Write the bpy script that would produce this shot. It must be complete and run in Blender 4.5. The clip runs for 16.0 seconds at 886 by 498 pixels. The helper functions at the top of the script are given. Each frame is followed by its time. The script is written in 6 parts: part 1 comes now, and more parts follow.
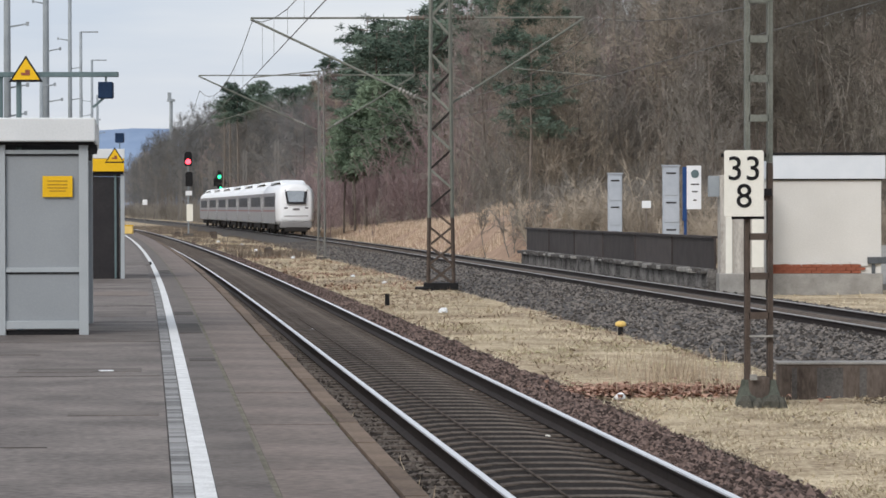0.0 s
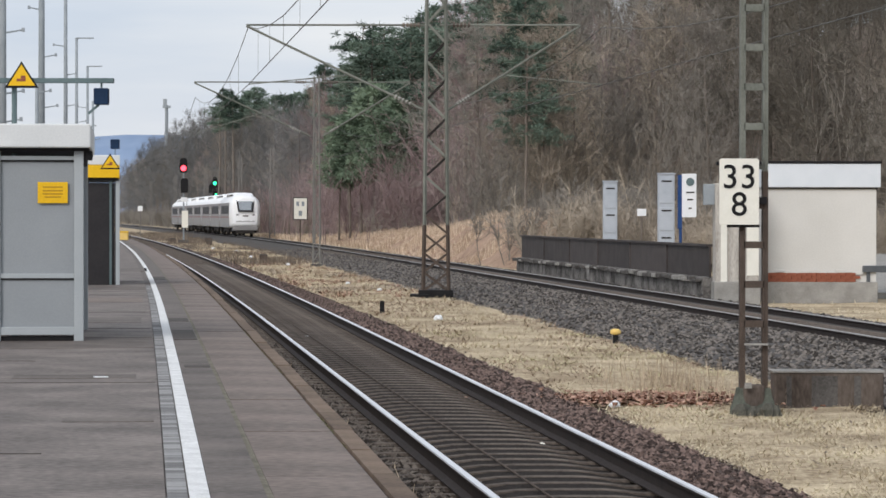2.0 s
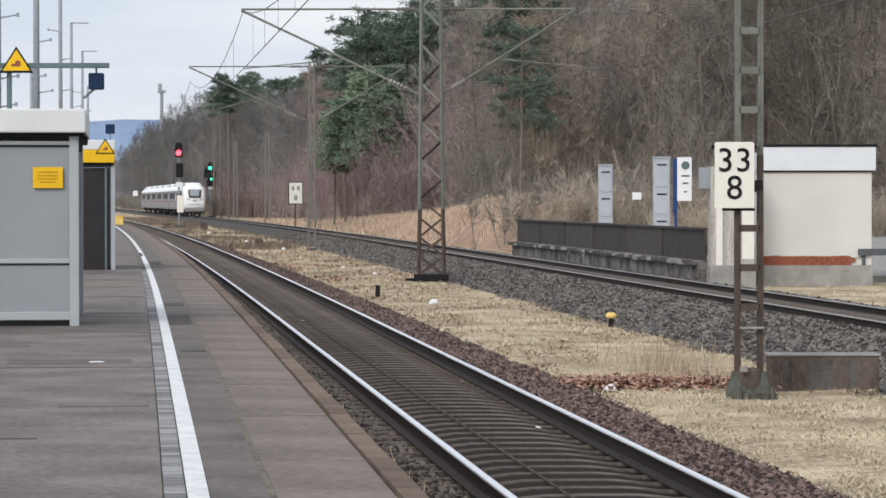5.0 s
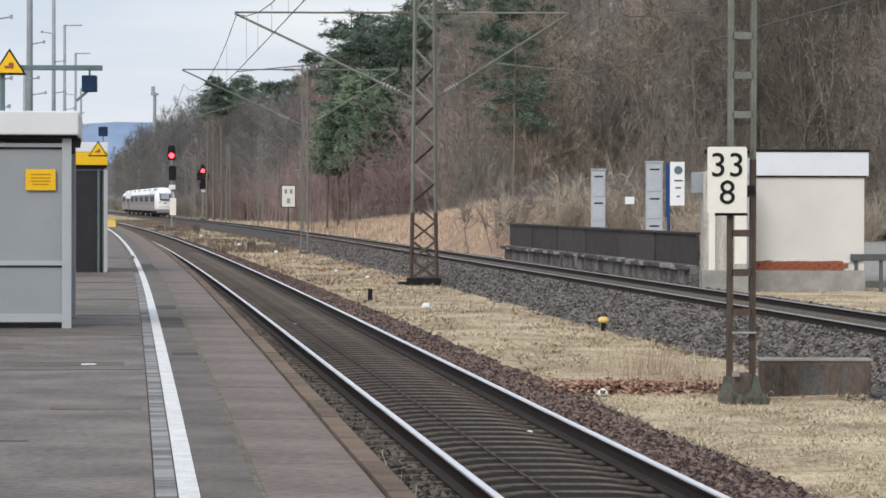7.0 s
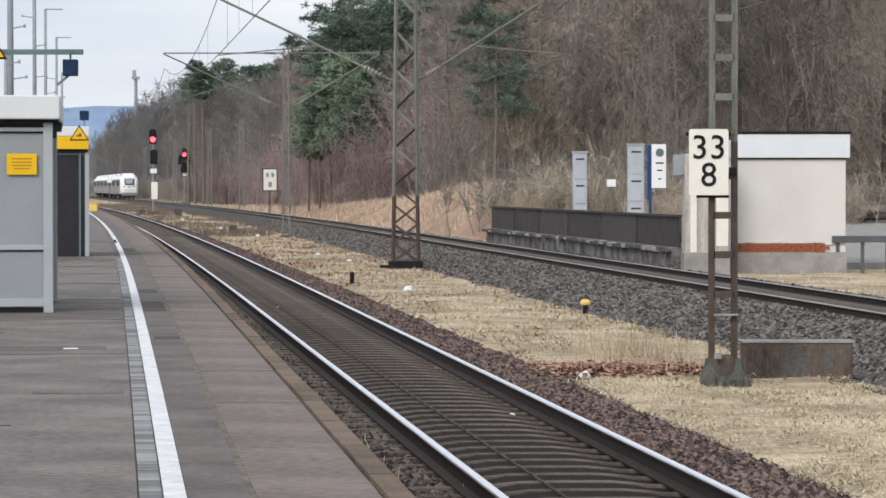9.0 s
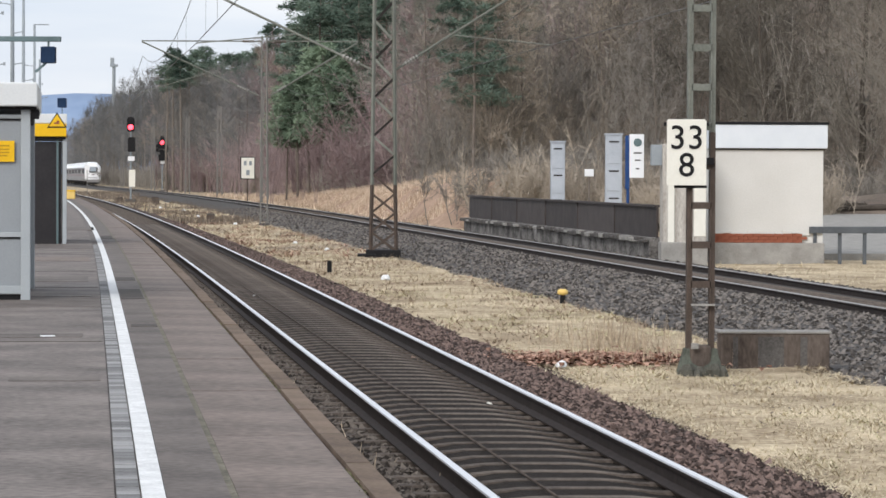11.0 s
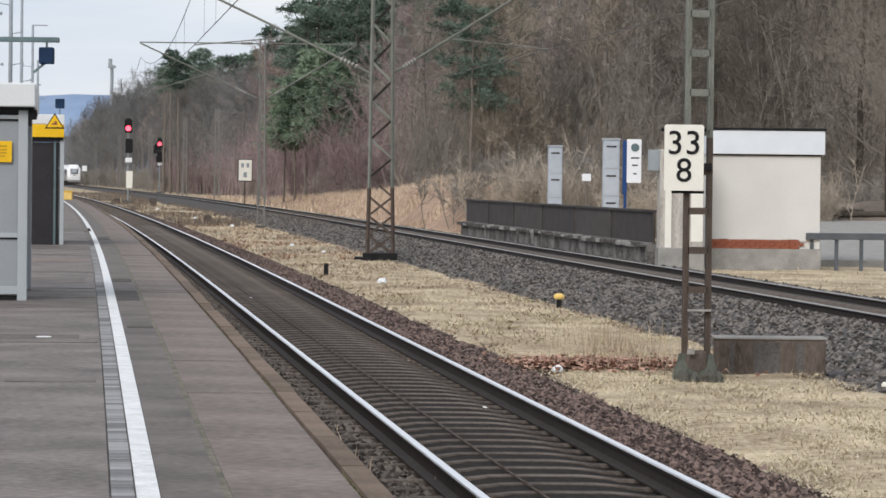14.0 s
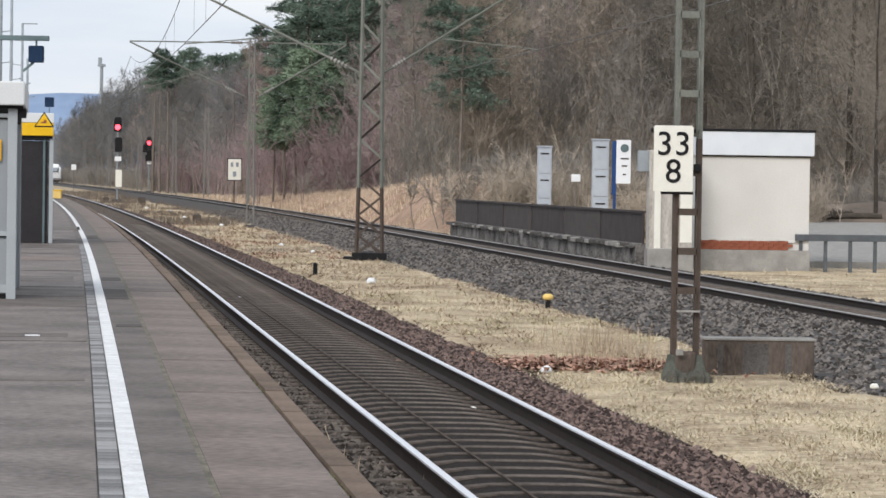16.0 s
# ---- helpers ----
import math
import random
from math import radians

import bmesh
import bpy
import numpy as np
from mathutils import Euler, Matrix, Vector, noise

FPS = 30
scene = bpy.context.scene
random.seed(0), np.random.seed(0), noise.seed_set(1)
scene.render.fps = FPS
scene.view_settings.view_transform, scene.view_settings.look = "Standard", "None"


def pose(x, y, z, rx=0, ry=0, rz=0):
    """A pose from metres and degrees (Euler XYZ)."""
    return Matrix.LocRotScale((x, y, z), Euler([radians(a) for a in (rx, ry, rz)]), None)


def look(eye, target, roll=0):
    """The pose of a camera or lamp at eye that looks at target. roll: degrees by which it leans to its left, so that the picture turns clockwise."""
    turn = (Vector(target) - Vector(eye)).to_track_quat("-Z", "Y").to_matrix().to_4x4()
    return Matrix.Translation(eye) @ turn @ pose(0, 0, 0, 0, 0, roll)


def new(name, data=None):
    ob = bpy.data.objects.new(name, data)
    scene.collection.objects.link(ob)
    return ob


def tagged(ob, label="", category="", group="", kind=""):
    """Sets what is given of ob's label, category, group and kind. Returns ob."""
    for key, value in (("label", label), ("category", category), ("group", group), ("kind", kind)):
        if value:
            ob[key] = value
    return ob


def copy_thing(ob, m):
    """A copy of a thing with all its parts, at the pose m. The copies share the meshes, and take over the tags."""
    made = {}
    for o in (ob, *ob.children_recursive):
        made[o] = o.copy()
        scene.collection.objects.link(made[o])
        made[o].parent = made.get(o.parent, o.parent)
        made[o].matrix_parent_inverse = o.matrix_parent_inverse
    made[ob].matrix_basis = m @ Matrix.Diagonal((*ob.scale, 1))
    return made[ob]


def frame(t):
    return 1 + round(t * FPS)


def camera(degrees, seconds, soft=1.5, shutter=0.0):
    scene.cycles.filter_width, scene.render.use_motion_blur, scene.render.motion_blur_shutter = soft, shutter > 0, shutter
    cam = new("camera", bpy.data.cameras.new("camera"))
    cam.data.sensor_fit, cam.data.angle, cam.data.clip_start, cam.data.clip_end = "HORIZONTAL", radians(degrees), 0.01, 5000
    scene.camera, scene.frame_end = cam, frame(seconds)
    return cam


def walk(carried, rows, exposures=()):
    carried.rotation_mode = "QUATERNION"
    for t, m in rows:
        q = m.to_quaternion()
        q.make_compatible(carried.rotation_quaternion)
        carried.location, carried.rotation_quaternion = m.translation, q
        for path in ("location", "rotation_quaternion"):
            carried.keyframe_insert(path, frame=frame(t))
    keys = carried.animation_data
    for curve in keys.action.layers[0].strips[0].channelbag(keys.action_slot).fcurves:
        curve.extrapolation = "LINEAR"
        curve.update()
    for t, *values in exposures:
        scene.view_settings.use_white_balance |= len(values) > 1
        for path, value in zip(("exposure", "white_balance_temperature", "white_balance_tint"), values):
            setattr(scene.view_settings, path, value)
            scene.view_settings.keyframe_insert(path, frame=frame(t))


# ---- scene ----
cam = camera(2 * math.degrees(math.atan(784 / 5600)), 16.0, soft=1.6)

# The camera stands still on the platform and only turns: seconds, turn to the left and tilt upwards
# (in 1/5600 rad), lean in degrees.
EYE = (0.0, 0.0, 1.58)
TURNS = [
    (0.0, 12.3, 17.4, -0.114),
    (0.5, 11.2, 22.6, -0.133),
    (1.0, 7.7, 28.9, -0.019),
    (1.5, 4.4, 35.0, 0.003),
    (2.0, 3.6, 30.3, 0.067),
    (2.5, 2.8, 18.7, 0.131),
    (3.0, 2.8, 3.6, 0.200),
    (3.5, 0.0, 0.0, 0.000),
    (4.0, -3.3, -3.1, -0.098),
    (6.5, -12.4, 11.9, 0.087),
    (7.0, -17.6, 8.8, 0.154),
    (7.5, -26.0, -0.8, 0.164),
    (8.0, -31.9, -10.7, 0.091),
    (8.5, -38.4, -16.3, 0.006),
    (9.0, -49.8, -21.1, -0.021),
    (11.5, -95.2, -51.7, 0.296),
    (12.0, -95.6, -63.2, 0.371),
    (12.5, -95.6, -64.6, 0.458),
    (13.0, -95.0, -57.4, 0.504),
    (13.5, -94.9, -48.4, 0.602),
    (14.0, -95.2, -34.0, 0.655),
    (14.5, -99.4, -27.7, 0.717),
    (15.0, -103.5, -25.3, 0.786),
    (15.5, -108.2, -26.3, 0.852),
    (16.0, -114.4, -33.7, 0.870),
]


def facing(left, up, lean):
    return (pose(*EYE, 90 + math.degrees((up - 89) / 5600), 0, math.degrees(left / 5600))
            @ pose(0, 0, 0, 0, 0, lean))


walk(cam, [(t, facing(a, b, c)) for t, a, b, c in TURNS],
     exposures=[(0.0, 0.27), (1.5, 0.27), (3.5, 0.43), (6.5, 0.38), (9.0, 0.45), (12.5, 0.53), (14.5, 0.37), (16.0, 0.47)])

# ---- daylight: an overcast winter sky ----
world = bpy.data.worlds.new("overcast")
scene.world = world
world.use_nodes = True
wn = world.node_tree
for n in list(wn.nodes):
    wn.nodes.remove(n)
w_out = wn.nodes.new("ShaderNodeOutputWorld")
w_bg = wn.nodes.new("ShaderNodeBackground")
w_sky = wn.nodes.new("ShaderNodeTexSky")
w_sky.sky_type = "NISHITA"
w_sky.sun_disc = False
w_sky.sun_elevation = radians(24)
w_sky.sun_rotation = radians(215)
w_sky.air_density, w_sky.dust_density = 1.0, 2.0
w_gain = wn.nodes.new("ShaderNodeVectorMath")
w_gain.operation = "SCALE"
w_gain.inputs["Scale"].default_value = 0.10
w_mix = wn.nodes.new("ShaderNodeMix")
w_mix.data_type = "RGBA"
w_tex = wn.nodes.new("ShaderNodeTexCoord")
w_map = wn.nodes.new("ShaderNodeMapping")
w_map.inputs["Scale"].default_value = (3.0, 3.0, 22.0)
w_noise = wn.nodes.new("ShaderNodeTexNoise")
w_noise.inputs["Scale"].default_value = 2.2
w_noise.inputs["Detail"].default_value = 5.0
w_ramp = wn.nodes.new("ShaderNodeValToRGB")
w_ramp.color_ramp.elements[0].position, w_ramp.color_ramp.elements[0].color = 0.3, (0.525, 0.585, 0.685, 1)
w_ramp.color_ramp.elements[1].position, w_ramp.color_ramp.elements[1].color = 0.72, (0.70, 0.72, 0.76, 1)
w_mix.inputs["Factor"].default_value = 0.88
wn.links.new(w_tex.outputs["Generated"], w_map.inputs["Vector"])
wn.links.new(w_map.outputs["Vector"], w_noise.inputs["Vector"])
wn.links.new(w_noise.outputs["Fac"], w_ramp.inputs["Fac"])
wn.links.new(w_sky.outputs["Color"], w_gain.inputs[0])
wn.links.new(w_gain.outputs["Vector"], w_mix.inputs["A"])
wn.links.new(w_ramp.outputs["Color"], w_mix.inputs["B"])
wn.links.new(w_mix.outputs["Result"], w_bg.inputs["Color"])
wn.links.new(w_bg.outputs["Background"], w_out.inputs["Surface"])
w_bg.inputs["Strength"].default_value = 1.0

sun = new("sun", bpy.data.lights.new("sun", "SUN"))
sun.data.energy, sun.data.angle, sun.data.color = 1.5, radians(25), (1.0, 0.97, 0.95)
sun.matrix_world = look((0, 0, 60), (25, 50, 20))


# ---- materials ----
def material(name, low, high, rough=0.8, scale=6.0, fine=60.0, bump=0.2, metal=0.0, vary=0.0, stretch=(1, 1, 1),
             island=False, dist=0.01, spec=0.12, span=0.2):
    """A surface that drifts between two colours at two scales, with a fine relief; vary: from thing to thing."""
    m = bpy.data.materials.new(name)
    m.use_nodes = True
    nt = m.node_tree
    b = nt.nodes["Principled BSDF"]
    b.inputs["Roughness"].default_value = rough
    b.inputs["Metallic"].default_value = metal
    b.inputs["Specular IOR Level"].default_value = spec
    tc = nt.nodes.new("ShaderNodeTexCoord")
    mp = nt.nodes.new("ShaderNodeMapping")
    mp.inputs["Scale"].default_value = stretch
    nt.links.new(tc.outputs["Object"], mp.inputs["Vector"])
    n1 = nt.nodes.new("ShaderNodeTexNoise")
    n1.inputs["Scale"].default_value, n1.inputs["Detail"].default_value = scale, 6
    n2 = nt.nodes.new("ShaderNodeTexNoise")
    n2.inputs["Scale"].default_value, n2.inputs["Detail"].default_value = fine, 3
    for n in (n1, n2):
        nt.links.new(mp.outputs["Vector"], n.inputs["Vector"])
    add = nt.nodes.new("ShaderNodeMath")
    add.operation = "MULTIPLY_ADD"
    add.inputs[1].default_value, add.inputs[2].default_value = 0.45, 0.0
    nt.links.new(n2.outputs["Fac"], add.inputs[0])
    mad = nt.nodes.new("ShaderNodeMath")
    mad.operation = "MULTIPLY_ADD"
    mad.inputs[1].default_value = 0.55
    nt.links.new(n1.outputs["Fac"], mad.inputs[0])
    nt.links.new(add.outputs["Value"], mad.inputs[2])
    last = mad
    if vary:
        oi = nt.nodes.new("ShaderNodeNewGeometry" if island else "ShaderNodeObjectInfo")
        va = nt.nodes.new("ShaderNodeMath")
        va.operation = "MULTIPLY_ADD"
        va.inputs[1].default_value = vary
        nt.links.new(oi.outputs["Random Per Island" if island else "Random"], va.inputs[0])
        nt.links.new(mad.outputs["Value"], va.inputs[2])
        sub = nt.nodes.new("ShaderNodeMath")
        sub.operation = "SUBTRACT"
        sub.inputs[1].default_value = vary / 2
        nt.links.new(va.outputs["Value"], sub.inputs[0])
        last = sub
    rp = nt.nodes.new("ShaderNodeValToRGB")
    rp.color_ramp.elements[0].position, rp.color_ramp.elements[0].color = 0.5 - span, (*low, 1)
    rp.color_ramp.elements[1].position, rp.color_ramp.elements[1].color = 0.5 + span, (*high, 1)
    nt.links.new(last.outputs["Value"], rp.inputs["Fac"])
    nt.links.new(rp.outputs["Color"], b.inputs["Base Color"])
    if bump:
        bp = nt.nodes.new("ShaderNodeBump")
        bp.inputs["Strength"].default_value, bp.inputs["Distance"].default_value = bump, dist
        nt.links.new(mad.outputs["Value"], bp.inputs["Height"])
        nt.links.new(bp.outputs["Normal"], b.inputs["Normal"])
    return m


def glowing(name, colour, power):
    m = bpy.data.materials.new(name)
    m.use_nodes = True
    b = m.node_tree.nodes["Principled BSDF"]
    b.inputs["Base Color"].default_value = (*colour, 1)
    b.inputs["Emission Color"].default_value = (*colour, 1)
    b.inputs["Emission Strength"].default_value = power
    return m


ASPHALT = material("platform_asphalt", (0.086, 0.071, 0.063), (0.232, 0.198, 0.176), 0.72, 1.1, 15, 0.6, spec=0.32, span=0.13)
ASPHALT_DARK = material("patched_asphalt", (0.074, 0.060, 0.052), (0.172, 0.145, 0.127), 0.72, 1.4, 17, 0.6, spec=0.32, span=0.13)
TAR = material("tar_seam", (0.050, 0.044, 0.040), (0.115, 0.101, 0.091), 0.75, 2, 20, 0.2)
SLAB = material("edge_slab_concrete", (0.104, 0.080, 0.067), (0.232, 0.184, 0.156), 0.72, 1.0, 13, 0.5, vary=0.04, spec=0.32, span=0.13)
GRASS_BROWN = material("brown_flattened_grass", (0.17, 0.120, 0.082), (0.42, 0.315, 0.225), 0.9, 1.3, 6, 0, vary=0.4, island=True)
COPING = material("coping_stone", (0.100, 0.074, 0.056), (0.232, 0.172, 0.130), 0.85, 2.2, 30, 0.3, vary=0.2)
PAVER = material("grey_paver", (0.16, 0.157, 0.155), (0.33, 0.325, 0.32), 0.8, 4, 60, 0.2, vary=0.5)
MOSS_GREEN = material("green_brown_moss", (0.085, 0.085, 0.045), (0.25, 0.24, 0.135), 0.95, 2, 12, 0, vary=0.5, island=True)
LINE_PAINT = material("worn_white_paint", (0.50, 0.50, 0.49), (0.90, 0.90, 0.89), 0.6, 5, 50, 0.1)
MOSS = material("mossy_joint", (0.085, 0.078, 0.062), (0.26, 0.238, 0.185), 0.95, 3, 40, 0.4)
BALLAST_BROWN = material("rusty_ballast", (0.040, 0.029, 0.025), (0.120, 0.088, 0.075), 0.9, 12, 50, 1.0, dist=0.03)
BALLAST_GREY = material("grey_ballast", (0.05, 0.046, 0.044), (0.14, 0.13, 0.122), 0.9, 10, 45, 1.0, dist=0.03)
STONE_BROWN = material("rusty_ballast_stone", (0.046, 0.034, 0.030), (0.215, 0.155, 0.134), 0.9, 8, 40, 0.3, vary=0.7, island=True)
STONE_GREY = material("grey_ballast_stone", (0.050, 0.044, 0.039), (0.218, 0.195, 0.175), 0.9, 8, 40, 0.3, vary=0.8, island=True)
STEEL_RAIL = material("dark_grey_guard_steel", (0.065, 0.072, 0.080), (0.14, 0.150, 0.160), 0.55, 3, 40, 0.05)
GRASS_GREEN = material("faded_green_grass", (0.32, 0.285, 0.165), (0.66, 0.60, 0.38), 0.9, 1.3, 6, 0, vary=0.35, island=True)
SLEEPER = material("oily_sleeper", (0.066, 0.054, 0.046), (0.172, 0.142, 0.120), 0.8, 4, 30, 0.5, vary=0.1, span=0.14)
# Near-black: the shade between the sleepers is put into the ballast colour.
TRACK_FILL = material("gap_shade_ballast", (0.010, 0.008, 0.0065), (0.034, 0.027, 0.022), 0.9, 12, 50, 1.0, dist=0.03)
STONE_DULL = material("dusty_ballast_stone", (0.035, 0.029, 0.025), (0.165, 0.142, 0.122), 0.9, 8, 40, 0.3, vary=0.8, island=True)
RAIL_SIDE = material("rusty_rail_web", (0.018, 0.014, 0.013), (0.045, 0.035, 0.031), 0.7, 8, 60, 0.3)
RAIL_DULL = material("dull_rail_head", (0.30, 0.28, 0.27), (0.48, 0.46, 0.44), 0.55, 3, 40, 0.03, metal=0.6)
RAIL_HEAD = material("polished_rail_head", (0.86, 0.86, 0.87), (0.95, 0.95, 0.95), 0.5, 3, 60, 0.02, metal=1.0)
GROUND = material("winter_ground", (0.225, 0.168, 0.108), (0.61, 0.505, 0.350), 0.95, 0.9, 11, 1.0, dist=0.06, span=0.13)
EARTH = material("reddish_earth", (0.20, 0.130, 0.090), (0.49, 0.345, 0.250), 0.95, 0.9, 8, 0.7, dist=0.04)
LITTER = material("leaf_litter", (0.11, 0.09, 0.073), (0.23, 0.185, 0.15), 0.95, 0.6, 9, 0.8, dist=0.1)
GRASS_DRY = material("dry_grass", (0.36, 0.290, 0.195), (0.78, 0.68, 0.49), 0.9, 0.9, 6, 0, vary=0.30, island=True)
GRASS_TALL = material("bleached_tall_grass", (0.29, 0.225, 0.16), (0.54, 0.44, 0.32), 0.9, 0.5, 20, 0, vary=0.7, island=True)
REED = material("pale_reed", (0.38, 0.285, 0.205), (0.74, 0.60, 0.46), 0.9, 0.4, 20, 0, vary=0.7, island=True)
LEAF_RED = material("fallen_red_leaf", (0.14, 0.068, 0.045), (0.50, 0.315, 0.235), 0.85, 6, 30, 0, vary=0.8, island=True)
STEEL_GREEN = material("weathered_green_steel", (0.125, 0.132, 0.113), (0.235, 0.242, 0.21), 0.65, 3, 40, 0.15, vary=0.2)
STEEL_RUST = material("rusty_mast_steel", (0.055, 0.043, 0.036), (0.115, 0.088, 0.073), 0.75, 5, 50, 0.25)
STEEL_TEAL = material("teal_grey_steel", (0.09, 0.13, 0.135), (0.15, 0.20, 0.205), 0.5, 3, 40, 0.05)
# Distant steel is toned towards the wood, with haze put into the colour.
STEEL_DIM = material("dim_grey_brown_steel", (0.15, 0.142, 0.132), (0.23, 0.218, 0.202), 0.7, 3, 30, 0.1)
CABINET = material("blue_grey_cabinet_paint", (0.35, 0.38, 0.42), (0.50, 0.53, 0.57), 0.5, 2.5, 30, 0.05)
PIER = material("peeling_pier_concrete", (0.22, 0.19, 0.165), (0.66, 0.63, 0.57), 0.9, 2.2, 20, 0.4, stretch=(3, 3, 0.5))
STEEL_GREY = material("grey_galvanised_steel", (0.22, 0.25, 0.27), (0.34, 0.37, 0.39), 0.5, 3, 40, 0.05, vary=0.15)
WIRE = material("weathered_copper_wire", (0.10, 0.097, 0.092), (0.16, 0.155, 0.148), 0.6, 5, 40, 0)
CONCRETE = material("weathered_concrete", (0.20, 0.19, 0.175), (0.40, 0.385, 0.355), 0.9, 3, 45, 0.4)
CONCRETE_DARK = material("sooty_concrete", (0.055, 0.05, 0.047), (0.15, 0.14, 0.13), 0.9, 2.5, 40, 0.5)
PLINTH = material("blotchy_plinth_concrete", (0.050, 0.046, 0.043), (0.27, 0.255, 0.24), 0.9, 1.6, 14, 0.5, span=0.12)
CONCRETE_MOSS = material("mossy_concrete", (0.05, 0.05, 0.042), (0.135, 0.13, 0.108), 0.95, 6, 45, 0.6)
SHOE_GREEN = material("green_stained_steel", (0.052, 0.056, 0.046), (0.135, 0.145, 0.118), 0.8, 6, 45, 0.4)
TROUGH = material("brown_stained_concrete", (0.045, 0.034, 0.028), (0.16, 0.13, 0.11), 0.9, 3, 30, 0.4, stretch=(1, 1, 0.4))
PARAPET = material("dark_brown_steel_plate", (0.045, 0.038, 0.036), (0.095, 0.08, 0.075), 0.6, 2, 40, 0.15, vary=0.3)
CREAM = material("cream_render", (0.565, 0.55, 0.515), (0.685, 0.67, 0.635), 0.85, 0.8, 30, 0.2)
CAP_WHITE = material("pale_grey_metal_cladding", (0.62, 0.66, 0.70), (0.73, 0.76, 0.79), 0.5, 2, 40, 0.05)
BRICK = material("red_brick", (0.20, 0.065, 0.04), (0.36, 0.13, 0.08), 0.9, 8, 50, 0.4)
PANEL_GREY = material("grey_painted_panel", (0.265, 0.285, 0.30), (0.315, 0.335, 0.35), 0.45, 1.5, 50, 0.04)
PANEL_LIGHT = material("light_grey_frame", (0.34, 0.37, 0.385), (0.42, 0.445, 0.46), 0.45, 2, 50, 0.05)
ROOF_WHITE = material("off_white_fascia", (0.60, 0.62, 0.62), (0.72, 0.735, 0.735), 0.5, 2, 40, 0.04)
YELLOW = material("signal_yellow", (0.72, 0.42, 0.015), (0.86, 0.53, 0.03), 0.5, 4, 40, 0.03)
BLACK = material("matt_black", (0.010, 0.010, 0.011), (0.022, 0.021, 0.022), 0.6, 4, 40, 0.05)
DARK_GLASS = material("near_black_glass", (0.018, 0.016, 0.018), (0.03, 0.027, 0.028), 0.25, 2, 20, 0.02, spec=0.4)
NAVY = material("navy_box", (0.008, 0.02, 0.05), (0.018, 0.04, 0.085), 0.5, 4, 40, 0.03)
BLUE = material("blue_enamel", (0.018, 0.05, 0.15), (0.03, 0.075, 0.21), 0.5, 3, 40, 0.03)
SIGN_WHITE = material("enamel_white", (0.74, 0.72, 0.64), (0.84, 0.82, 0.74), 0.45, 3, 40, 0.04)
WHITE = material("clean_white", (0.74, 0.75, 0.76), (0.84, 0.85, 0.86), 0.4, 2, 30, 0.02)
TRAIN_WHITE = material("train_white", (0.88, 0.89, 0.90), (0.93, 0.935, 0.94), 0.35, 0.6, 12, 0.0, spec=0.4)
# Train greys: shade on the white flanks is put into the colour.
TRAIN_SIDE = material("train_shade_trim_grey", (0.17, 0.16, 0.16), (0.25, 0.235, 0.235), 0.4, 0.6, 12, 0.0)
TRAIN_LOW = material("train_shade_apron_grey", (0.22, 0.213, 0.21), (0.30, 0.292, 0.286), 0.4, 0.6, 12, 0.0)
TRAIN_RED = material("train_stripe_red", (0.20, 0.10, 0.095), (0.28, 0.14, 0.13), 0.45, 1, 12, 0.0)
# Light grey stands for sky mirrored in the windscreen, put into the colour.
WINDSCREEN = material("sky_grey_windscreen", (0.30, 0.33, 0.35), (0.45, 0.48, 0.50), 0.2, 1.5, 8, 0.0, metal=0.5)
TRAIN_GLASS = material("train_window", (0.02, 0.021, 0.024), (0.05, 0.05, 0.055), 0.5, 1, 12, 0.0)
TRAIN_UNDER = material("train_underframe", (0.018, 0.016, 0.015), (0.045, 0.04, 0.037), 0.8, 3, 20, 0.1)
BARK = material("grey_brown_bark", (0.12, 0.10, 0.085), (0.24, 0.205, 0.175), 0.95, 2, 14, 0.6, vary=0.4)
# Far mast between the tracks: its faintness in haze is put into the colour.
STEEL_PALE = material("haze_toned_brown_steel", (0.16, 0.155, 0.14), (0.25, 0.243, 0.222), 0.7, 3, 30, 0.1)
# Far twigs: the bluish grey of aerial haze is put into the colour.
TWIG_HAZE = material("haze_grey_twigs", (0.118, 0.118, 0.116), (0.215, 0.214, 0.210), 0.95, 0.3, 3, 0, vary=0.5)
NEEDLE_LIGHT = material("light_green_needles", (0.085, 0.125, 0.085), (0.235, 0.305, 0.21), 0.9, 0.7, 5, 0, vary=0.45)
TWIG_BROWN = material("brown_twigs", (0.165, 0.15, 0.131), (0.305, 0.28, 0.247), 0.95, 0.3, 3, 0, vary=0.5)
TWIG_RED = material("reddish_twigs", (0.208, 0.154, 0.150), (0.372, 0.288, 0.282), 0.95, 0.3, 3, 0, vary=0.5)
TWIG_DARK = material("dark_olive_twigs", (0.105, 0.094, 0.078), (0.215, 0.192, 0.160), 0.95, 0.3, 3, 0, vary=0.5)
BARK_PALE = material("pale_birch_bark", (0.22, 0.195, 0.17), (0.42, 0.385, 0.34), 0.9, 2, 10, 0.4, vary=0.4)
BARK_DARK = material("dark_brown_bark", (0.055, 0.046, 0.038), (0.13, 0.11, 0.092), 0.95, 2, 14, 0.6, vary=0.4)
TWIG_TAN = material("tan_twigs", (0.245, 0.206, 0.164), (0.440, 0.378, 0.305), 0.95, 0.3, 3, 0, vary=0.5)
NEEDLE = material("pine_needles", (0.066, 0.098, 0.076), (0.190, 0.248, 0.195), 0.9, 0.7, 5, 0, vary=0.45)
# The hills' blue is distance haze put into the base colour.
MOUNTAIN = material("haze_blue_hills", (0.19, 0.265, 0.40), (0.29, 0.37, 0.50), 1.0, 0.004, 0.03, 0)
RED_GLOW = glowing("red_signal_light", (1.0, 0.055, 0.085), 3.4)
